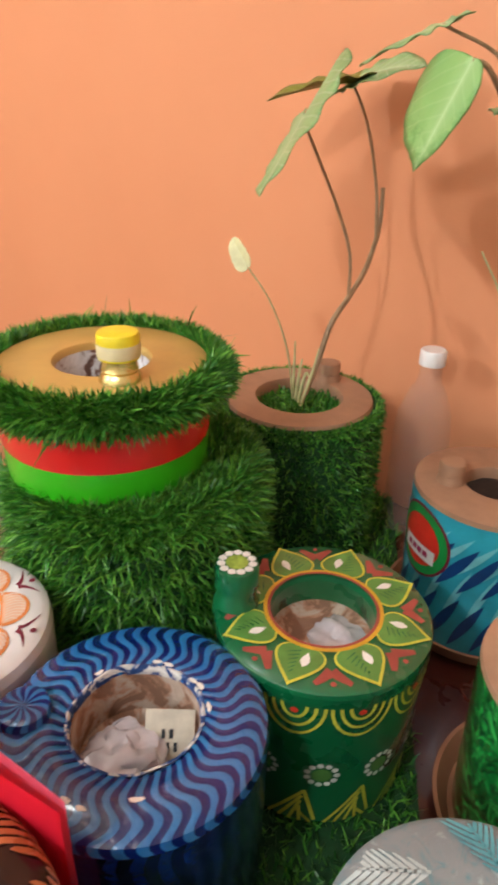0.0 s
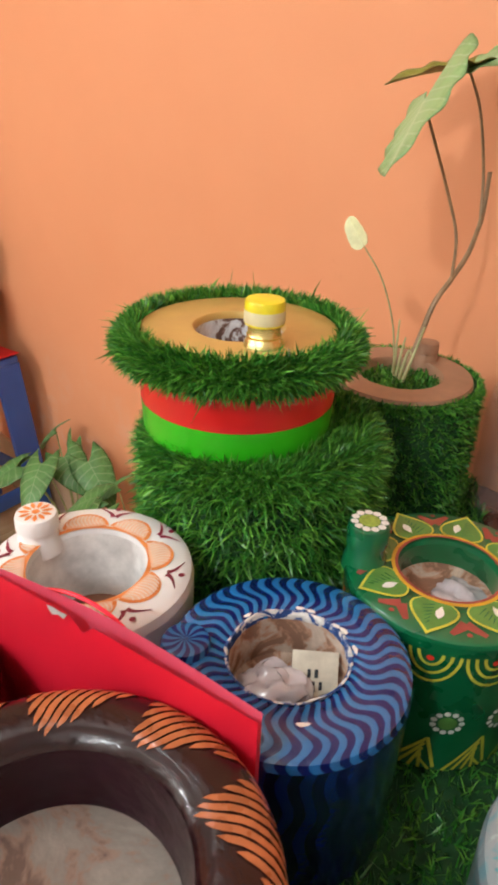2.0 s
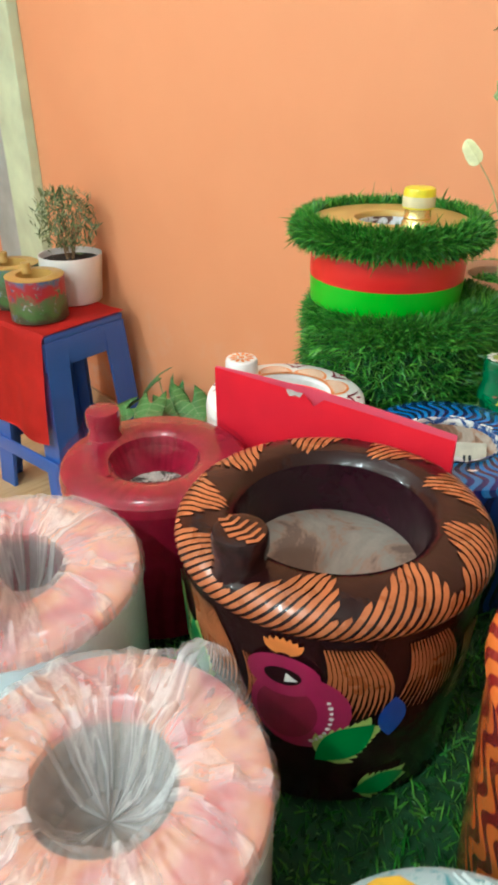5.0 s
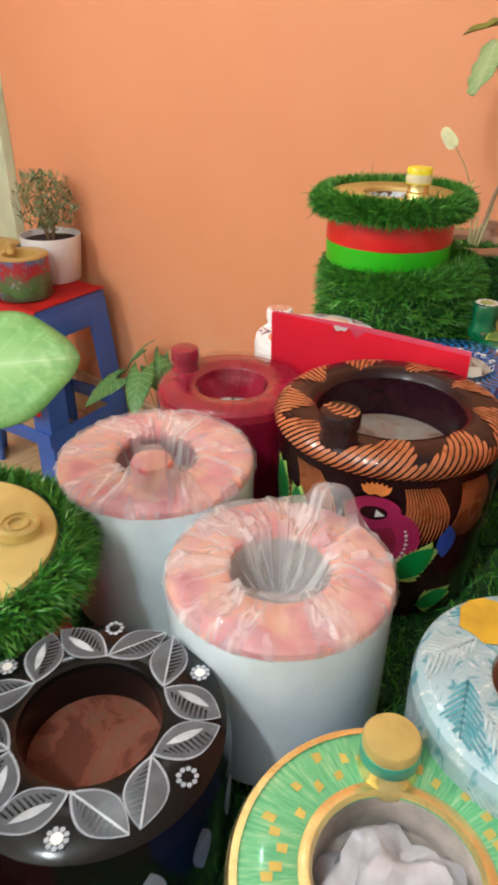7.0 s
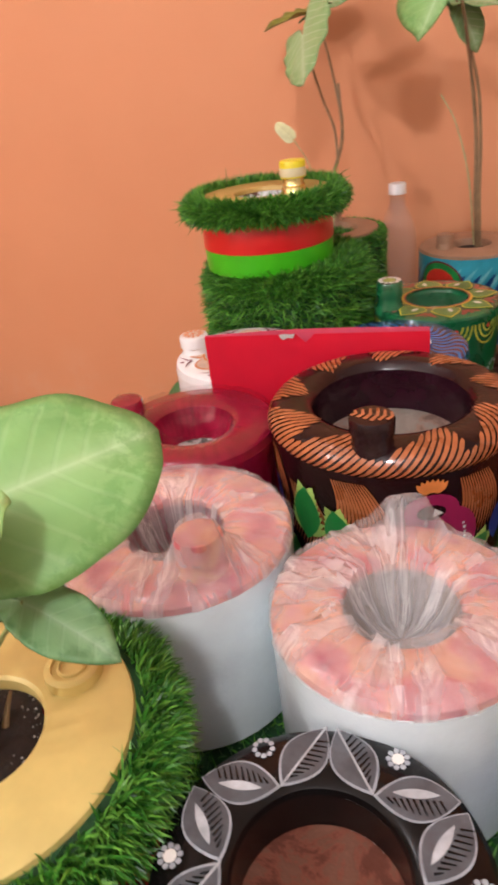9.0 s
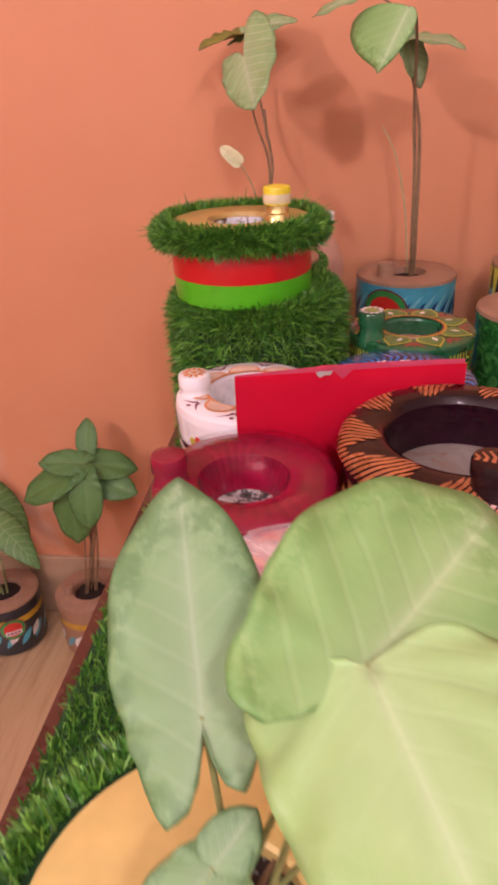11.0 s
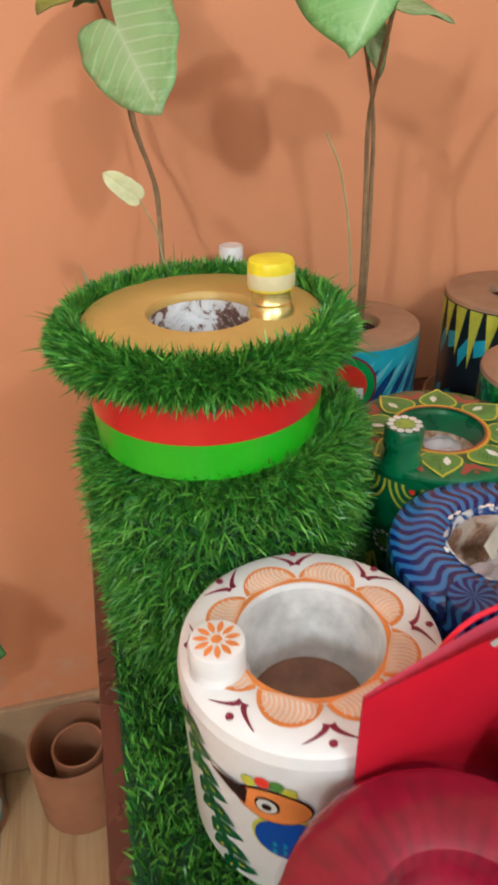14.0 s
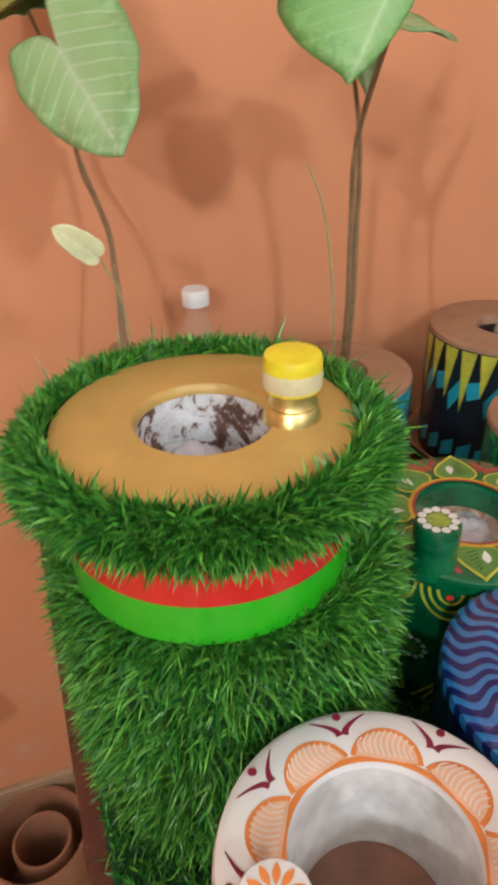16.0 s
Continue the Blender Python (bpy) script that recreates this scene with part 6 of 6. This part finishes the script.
def leaf_paint(pot, a, z, turn, k, R, HH, taper, colour="bright_green", tip="leaf_edge"):
    c, s = math.cos(turn), math.sin(turn)

    def rot(poly):
        return [(k * (x * c - y * s), k * (x * s + y * c)) for x, y in poly]

    lobes = []
    for q in range(8):
        for sd in (-1, 1):
            px, ang = 0.004 + 0.0042 * q, sd * (1.0 - 0.07 * q)
            lobes.append([(px + x * math.cos(ang) - y * math.sin(ang), x * math.sin(ang) + y * math.cos(ang)) for x, y in petal(0.0200 * (1 - 0.045 * q), 0.0031)])
    paint_side(pot, "leaf_tip", [on_side(rot(p), a, z, R) for p in lobes], R + 0.0006, HH, M[tip], taper=taper)
    paint_side(pot, "leaf_shape", [on_side(rot(petal(0.043, 0.0120)), a, z, R)], R + 0.0010, HH, M[colour], taper=taper)


for deg, z, turn, k in ((-100, 0.072, 1.75, 1.15), (-122, 0.078, 1.5, 1.30), (-50, 0.052, 0.75, 1.15), (-35, 0.018, 0.2, 0.9), (-85, 0.012, 0.4, 0.9)):
    leaf_paint(brown_pot, radians(deg), z, turn, k, 0.1045, HB, 0.93)
for deg, z, col, k in ((-24, 0.092, "royal", 0.8), (-150, 0.090, "royal", 1.5), (-157, 0.105, "magenta", 1.3), (-164, 0.12, "orange_paint", 1.1), (-144, 0.06, "royal", 1.2), (-134, 0.045, "bright_green", 1.3)):
    paint_side(brown_pot, "feather", [on_side([(k * y, k * (0.02 - x)) for x, y in petal(0.046, 0.012)], radians(deg), z, 0.1045)], 0.1052 + 0.0004 * (deg % 3), HB, M[col], taper=0.93)
capst = [[(x + 0.003, y - 0.085) for x, y in p] for q in range(6) for p in quads(stroke([(-0.015 + 0.0055 * q, -0.010 + 0.002 * abs(q - 3)), (-0.012 + 0.0055 * q, 0.0), (-0.014 + 0.0055 * q, 0.011 - 0.002 * abs(q - 3))], 0.0034, 0.002))]
paint_top(brown_pot, "cap_stroke", capst, 0.2020, M["brush_orange"])

# black pot: zigzag ring of leaves and small flowers
H = 0.854 - TABLE
outline, inner_leaf, hatch, drops, dsy, dmid = [], [], [], [], [], []
M["grey_paint"] = plain("mid_grey_paint", (0.085, 0.093, 0.105), 0.4, 0.08, vary=0.5, scale=50)
for k in range(6):
    a = TAU * k / 6 + 0.2
    for s in (-1, 1):
        p0 = Vector((0.046 * math.cos(a), 0.046 * math.sin(a)))
        b = a + s * TAU / 12 * 0.93
        p1 = Vector((0.0765 * math.cos(b), 0.0765 * math.sin(b)))
        d = p1 - p0
        L, ang = d.length, math.atan2(d.y, d.x)

        def put(poly):
            c, sn = math.cos(ang), math.sin(ang)
            return [(p0.x + x * c - y * sn, p0.y + x * sn + y * c) for x, y in poly]

        outline.append(put(petal(L, 0.0122)))
        inner_leaf.append(put([(x + 0.002, y) for x, y in petal(L * 0.93, 0.0112)]))
        if (k + (s > 0)) % 2:
            drops.append(put([(x + L * 0.22, y + 0.0022) for x, y in petal(L * 0.55, 0.0026)]))
        else:
            drops += [put(q) for q in quads(stroke([(0, 0), (L, 0)], 0.0012))]
        for q in range(9):
            x = L * (0.16 + 0.075 * q)
            hatch += [put(z) for z in quads(stroke([(x, -0.0006), (x + 0.0030, -0.0085 * math.sin(math.pi * (0.14 + 0.075 * q)))], 0.0013, 0.0006))]
    dsy += [placed(p, a, 0.0705) for p in daisy(0.0062, 9, 0.25)]
    if k % 2:
        dmid.append(placed(disc(0.0034, 10), a, 0.0705))
paint_top(black_pot, "white_leaf_outline", outline, H + 0.0004, M["silver"])
paint_top(black_pot, "grey_leaf", inner_leaf, H + 0.0007, M["grey_paint"])
paint_top(black_pot, "leaf_hatching", hatch, H + 0.0010, M["black"])
paint_top(black_pot, "white_drop", drops, H + 0.0011, plain("bluish_white_paint", (0.46, 0.49, 0.52), 0.4, 0.3, vary=0.3, scale=90))
paint_top(black_pot, "white_flower", dsy, H + 0.0004, M["silver"])
paint_top(black_pot, "cap_flower", [[(x - 0.042, y - 0.054) for x, y in p] for p in daisy(0.0100, 9, 0.22)], 0.1250, M["silver"])
paint_top(black_pot, "flower_heart", dmid, H + 0.0006, M["white_paint"])
leaves = [on_side([(y, -x) for x, y in petal(0.04, 0.008)], radians(-160 + 24 * k), 0.09, 0.082) for k in range(15)]
paint_side(black_pot, "side_leaf", leaves, 0.0830, H, M["silver"])

# green and gold pot: dabs
H = 0.847 - TABLE
r = random.Random(9)
dabs = []
for k in range(46):
    a, rr = TAU * k / 46 + r.uniform(-0.05, 0.05), r.uniform(0.053, 0.072)
    dabs.append(placed([(0.0036 * math.cos(TAU * (i + 0.5) / 4) * r.uniform(0.8, 1.5), 0.0030 * math.sin(TAU * (i + 0.5) / 4) * r.uniform(0.8, 1.3)) for i in range(4)], a, rr))
paint_top(gy_pot, "gold_dab", dabs, H + 0.0005, plain("old_gold_paint", (0.60, 0.46, 0.10), 0.35, 0.3, 0.2))


# palm pots: fronds and mustard leaves
def frond(x, y, ang, L, n, w):
    """A feathery palm leaf: thin curved strokes on both sides of a rib."""
    out = []
    c, s = math.cos(ang), math.sin(ang)
    shapes = [quads(stroke([(L * t / 10, 0.0) for t in range(11)], w * 0.7, w * 0.3))]
    for q in range(n):
        px = L * (q + 0.5) / n
        ln = L * 0.42 * math.sin(math.pi * (0.16 + 0.72 * q / n))
        for sd in (-1, 1):
            line = [(px + ln * (0.80 * t - 0.12 * t * t), sd * (0.0006 + ln * (0.66 * t - 0.14 * t * t))) for t in (0.0, 0.2, 0.4, 0.6, 0.8, 1.0)]
            shapes.append(quads(stroke(line, w, w * 0.3)))
    for shape in shapes:
        out += [[(x + a * c - b * s, y + a * s + b * c) for a, b in p] for p in shape]
    return out


def clip_ring(polys, r0, r1):
    return [p for p in polys if all(r0 < math.hypot(x, y) < r1 for x, y in p)]


M["teal_soft"] = plain("soft_teal_paint", (0.10, 0.34, 0.40), 0.4, 0.4, vary=0.3, scale=60)
M["mist"] = plain("misty_blue_paint", (0.50, 0.62, 0.64), 0.4, 0.4, vary=0.2, scale=60)
H = 0.872 - TABLE
for pot, cols, seed in ((palm_a, ("teal_soft", "mist"), 1), (palm_b, ("mist", "teal_soft"), 2)):
    r = random.Random(seed)
    for q in range(2):
        fr = []
        for k in range(5):
            a = TAU * (k + 0.5 * q) / 5 + r.uniform(-0.2, 0.2)
            fr += frond(0.050 * math.cos(a), 0.050 * math.sin(a), a + math.pi / 2 + r.uniform(-0.5, 0.5) - 0.6, 0.062, 13, 0.0027)
        paint_top(pot, "palm_frond", clip_ring(fr, 0.0355, 0.0765), H + 0.0005 + 0.0004 * q, M[cols[q]])
        fs = []
        for k in range(7):
            base = TAU * k / 7 + q * 0.4
            fs += [on_side(p, base, 0.03 + 0.03 * q, 0.08) for p in frond(0, 0, 1.2 + 0.5 * q, 0.07, 13, 0.0029)]
        fs = [p for p in fs if all(0.004 < z < H - 0.014 for _, z in p)]
        paint_side(pot, "side_frond", fs, 0.0812 + 0.0004 * q, H, M[cols[q]])
mus = [placed([(0.021 * math.cos(TAU * i / 14), 0.019 * math.sin(TAU * i / 14) * (1 + 0.2 * (i % 2))) for i in range(14)], radians(157), 0.0545)]
paint_top(palm_a, "mustard_leaf", mus, H + 0.0013, M["mustard"])
mus = [turned(petal(0.042, 0.017), radians(-160), 0.030)[2:-1], placed([(0.018 * math.cos(TAU * i / 12), 0.018 * math.sin(TAU * i / 12)) for i in range(12)], radians(-125), 0.053)]
paint_top(palm_b, "mustard_leaf", mus, H + 0.0013, M["mustard"])
vein = []
for q in range(6):
    vein += [turned(p, radians(-160), 0.032) for sd in (-1, 1) for p in quads(stroke([(0.004 + 0.005 * q, 0), (0.010 + 0.005 * q, sd * 0.010)], 0.0013, 0.0006))]
paint_top(palm_b, "leaf_vein", vein, H + 0.0016, M["teal_soft"])
lines = [turned(p, TAU * k / 9, 0.0) for k in range(9) for p in quads(stroke([(0.040, 0.002), (0.052, 0.008), (0.064, -0.004), (0.074, 0.004)], 0.004))]
paint_top(yellow_pot, "red_line", lines, 0.855 - TABLE + 0.0005, M["red"])

part("red_rim", lathe([(0.0838, 0.107), (0.0832, 0.1135), (0.0800, 0.1196), (0.0755, 0.1204)], 64), M["red"], yellow_pot)
# maroon pot: feathers and flower low on its side
H = 0.880 - TABLE
for deg, z, turn, k, col, lift in ((-158, 0.055, -1.1, 1.5, "orange_paint", 0.0), (-156, 0.053, -1.1, 1.3, "royal", 0.0004), (-150, 0.050, -1.1, 1.0, "teal_print", 0.0008)):
    c, s = math.cos(turn), math.sin(turn)
    shape = [(k * ((x - 0.02) * c - y * s), k * ((x - 0.02) * s + y * c)) for x, y in petal(0.045, 0.009)]
    paint_side(maroon_pot, "feather", [on_side(shape, radians(deg), z, 0.078)], 0.0812 + lift, H, M[col], taper=0.92)
paint_side(maroon_pot, "flower_petal", [on_side(turned(petal(0.022, 0.008), TAU * q / 9, 0.004), radians(-118), 0.014, 0.076) for q in range(5)], 0.0812, H, M["red"], taper=0.92)


# ---- plastic film over the wrapped pots ----
def film_over(pot, R, H, hole, seed, amp, dip, down, bump_at=None, material=None, skip=0):
    bm = bmesh.new()
    seg, rows = 120, []
    flare = 0.0012
    radii = [(0.0, -dip), (hole * 0.45, -dip * 0.95), (hole * 0.74, -dip * 0.6), (hole * 0.87, -dip * 0.25), (hole * 0.97, 0.0015), (hole * 1.2, 0.004), (R * 0.62, 0.0035), (R * 0.75, 0.003), (R * 0.87, 0.003), (R * 0.97, 0.0025), (R + flare, -min(0.010, down * 0.6)), (R + flare * 1.3, -down)]
    for i, (r, z) in list(enumerate(radii))[skip:]:
        ring = []
        for k in range(seg):
            a = TAU * k / seg
            w = 0.7 - 2.2 * abs(noise.noise((math.cos(a) * 5 + seed, math.sin(a) * 5, r * 45))) + 0.8 * (0.5 - 2.0 * abs(noise.noise((math.cos(a) * 13 + seed, math.sin(a) * 11, r * 90))))
            rr = max(0.0005, r * (1 + 0.02 * w))
            x, y = rr * math.cos(a), rr * math.sin(a)
            zz = H + z + amp * max(w, -0.3) * min(1.0, r / hole) * (1.0 if i < 9 else 0.3)
            if bump_at:
                d2 = ((x - bump_at[0]) ** 2 + (y - bump_at[1]) ** 2) / bump_at[2] ** 2
                zz += bump_at[3] / (1 + d2 ** 3)
            ring.append(bm.verts.new((x, y, zz)))
        rows.append(ring)
    for p, q in zip(rows, rows[1:]):
        for k in range(seg):
            bm.faces.new((p[k], p[(k + 1) % seg], q[(k + 1) % seg], q[k]))
    return part("plastic_film", bm, material or M["film"], pot, "crumpled clear plastic film")


M["film_thick"] = film_mat("milky_plastic_film", 0.20, (0.93, 0.90, 0.91), 0.34)
M["film_thin"] = film_mat("thin_cling_film", 0.03, (0.22, 0.006, 0.03), 0.08)
film_over(wrap_a, 0.087, 0.880 - TABLE, 0.036, 1.0, 0.0028, 0.045, 0.006, (0.040, -0.036, 0.020, 0.032), M["film_thick"])
film_over(wrap_b, 0.082, 0.875 - TABLE, 0.036, 5.0, 0.0064, 0.034, 0.006, (-0.011, 0.074, 0.020, 0.024), M["film_thick"])
film_over(maroon_pot, 0.081, 0.880 - TABLE, 0.034, 9.0, 0.0012, 0.030, 0.03, (-0.061, -0.012, 0.017, 0.026), M["film_thin"], 3)

# white flakes round the blue pot's hole; the outer three are painted lamp glints
chips_and_glints = []
rc = random.Random(14)
for k in range(9):
    aa, rr = rc.uniform(0.6, 3.4) if k < 6 else rc.uniform(-1.4, -0.4), rc.uniform(0.0425, 0.046) if k < 6 else rc.uniform(0.055, 0.066)
    chips_and_glints.append(placed([(rc.uniform(0.0010, 0.0024) * math.cos(TAU * i / 9), rc.uniform(0.0022, 0.0052) * math.sin(TAU * i / 9)) for i in range(9)], aa, rr))
part("torn_lip", lathe([(0.0425, 0.1432), (0.0412, 0.1434), (0.0400, 0.1420), (0.0396, 0.1395), (0.0394, 0.1370)], 72, wobble=0.05, seed=3), flaky("torn_white_paper_lip", (0.02, 0.05, 0.16), (0.70, 0.70, 0.68), 60, 0.52), blue_pot, "torn white paper edge")
paint_top(blue_pot, "white_chip", chips_and_glints, 0.878 - TABLE + 0.0006, M["white_paint"])

# ---- paper inside the pots ----
tag = part("price_tag", box(-0.016, 0.016, -0.0004, 0.0004, -0.034, 0.027, 0.0003), plain("faded_cream_paper", (0.56, 0.52, 0.42), 0.7, vary=0.2, scale=60), blue_pot, "faded cream paper price tag", at=pose(0.015, 0.012, 0.110, -38, 0, 42))
for dx, dz, w in ((-0.004, 0.012, 0.0022), (0.001, 0.012, 0.0026), (-0.005, 0.004, 0.0016), (-0.001, 0.004, 0.0022), (0.004, 0.004, 0.0022)):
    part("print_bar", box(dx - w / 2, dx + w / 2, -0.0009, -0.0005, dz - 0.0028, dz + 0.0028), M["dark_print"], tag, smooth=False)


def crumple(pot, r, z, seed, material, name, at=(0, 0)):
    """A loosely crumpled scrap lying in a pot."""
    bm = bmesh.new()
    bmesh.ops.create_icosphere(bm, subdivisions=4, radius=r)
    for vert in bm.verts:
        d = vert.co.normalized()
        k = 1 + 0.35 * noise.noise(d * 2.2 + Vector((seed, 0, 0))) + 0.15 * noise.noise(d * 6 + Vector((0, seed, 0)))
        vert.co = Vector((vert.co.x * k, vert.co.y * k, vert.co.z * 0.55 * k))
    return part(name, bm, material, pot, at=(at[0], at[1], z))


M["bag_film"] = plain("whitish_plastic_bag", (0.52, 0.51, 0.55), 0.18, 0.6, vary=0.25, scale=30, bump=0.5)
crumple(blue_pot, 0.027, 0.112, 3.0, M["bag_film"], "plastic_scrap", (0.000, -0.014))
crumple(gy_pot, 0.036, 0.084, 6.0, M["bag_film"], "plastic_scrap")
crumple(maroon_pot, 0.015, 0.106, 8.0, M["inner_grey"], "paper_scrap", (0.006, -0.004))
crumple(melon_pot, 0.020, MZ - 0.038, 4.0, M["bag_film"], "plastic_scrap", (-0.008, 0.012))
crumple(green_pot, 0.024, 0.112, 2.0, M["bag_film"], "plastic_scrap", (0.008, 0.006))

# ---- printed planters ----
H = 0.896 - TW
spikes, patches = [], []
r = random.Random(2)
for k in range(24):
    a = TAU * k / 24
    spikes.append([(a - 0.105, H - 0.0065), (a + 0.105, H - 0.0065), (a - 0.04, H - 0.062 - 0.012 * (k % 3))])
    patches.append([(a + 0.02, H - 0.045 - 0.02 * (k % 2)), (a + 0.20, H - 0.040), (a + 0.23, H - 0.060), (a + 0.05, H - 0.068 - 0.02 * (k % 2))])
    patches.append([(a, 0.020), (a + 0.2, 0.028), (a + 0.21, 0.050), (a + 0.02, 0.040)])
paint_side(striped_planter, "blue_patch", patches, 0.0853, H, M["teal_print"], taper=0.96)
paint_side(striped_planter, "lime_spike", spikes, 0.0857, H, M["lime"], taper=0.96)
H = 0.885 - TW
blades_navy, blades_pale = [], []
for k in range(22):
    a = TAU * k / 22
    for z, turn, out in ((0.012, 1.15, blades_navy), (0.078, 1.0, blades_navy), (0.045, 1.25, blades_pale), (0.092, 0.9, blades_pale)):
        c, s = math.cos(turn), math.sin(turn)
        out.append(on_side([(x * c - y * s, x * s + y * c) for x, y in petal(0.066, 0.0052 if out is blades_navy else 0.0034)], a + (0.15 if out is blades_pale else 0.0), z, 0.079))
paint_side(teal_planter, "pale_leaf", blades_pale, 0.0803, H, plain("pale_turquoise_print", (0.22, 0.62, 0.68), 0.3, 0.6), taper=0.96)
paint_side(teal_planter, "navy_leaf", blades_navy, 0.0807, H, M["navy"], taper=0.96)


def badge(pot, a, z, R, H, k=1.0):
    for rr, col, lift in ((0.030, "maroon_paint", 0.0), (0.028, "bright_green", 0.0004), (0.021, "red", 0.0008)):
        paint_side(pot, "badge_disc", [on_side(disc(rr * k, 28), a, z, R)], R + 0.0011 + lift, H, M[col], taper=0.96)
    paint_side(pot, "badge_label", [on_side([(-0.018 * k, -0.008 * k), (0.018 * k, -0.008 * k), (0.018 * k, 0.004 * k), (-0.018 * k, 0.004 * k)], a, z - 0.008, R)], R + 0.0023, H, M["white_paint"], taper=0.96)
    paint_side(pot, "badge_bar", [on_side([(x - 0.003, -0.004), (x + 0.003, -0.004), (x + 0.003, 0.002), (x - 0.003, 0.002)], a, z - 0.009, R) for x in (-0.012, -0.004, 0.004, 0.012)], R + 0.0027, H, M["magenta"], taper=0.96)


badge(teal_planter, radians(-118), H - 0.048, 0.080, H, 1.3)
for pot in (floor_pot_a, floor_pot_b, floor_pot_c):
    H = 0.125 - FLOOR
    band = [[(TAU * i / 40, 0.095), (TAU * (i + 1) / 40, 0.095), (TAU * (i + 1) / 40, 0.112), (TAU * i / 40, 0.112)] for i in range(40)]
    paint_side(pot, "gold_band", band, 0.0803, H, M["mustard"], taper=0.96)
    zig = [on_side([(x * 0.6 - y * 0.8, x * 0.8 + y * 0.6) for x, y in petal(0.05, 0.008)], TAU * k / 14, 0.03, 0.08) for k in range(14)]
    paint_side(pot, "turquoise_leaf", zig, 0.0804, H, M["teal_print"], taper=0.96)
    patch = [on_side([(x * 0.5 + y * 0.8, x * 0.8 - y * 0.5) for x, y in petal(0.045, 0.010)], TAU * k / 9 + 0.2, 0.04, 0.08) for k in range(9)]
    paint_side(pot, "white_leaf", patch, 0.0806, H, M["white_paint"], taper=0.96)
badge(floor_pot_b, radians(-60), 0.085, 0.080, 0.145)


# ---- floor tiles ----
def tile_mesh(w, d):
    return mesh_of("tile", box(0.001, w - 0.001, 0.001, d - 0.001, -0.004, 0.0, 0.0008), M["floor"], False)


tile_w, tile_d = 0.30, 0.60
tile = tile_mesh(tile_w, tile_d)
for ix in range(18):
    for iy in range(6):
        ob = new("tile", tile)
        ob.parent = floor_ob
        ob.location = (X0 + ix * tile_w, WALL - 0.012 - (iy + 1) * tile_d + (0.0 if ix % 2 else 0.0), FLOOR)
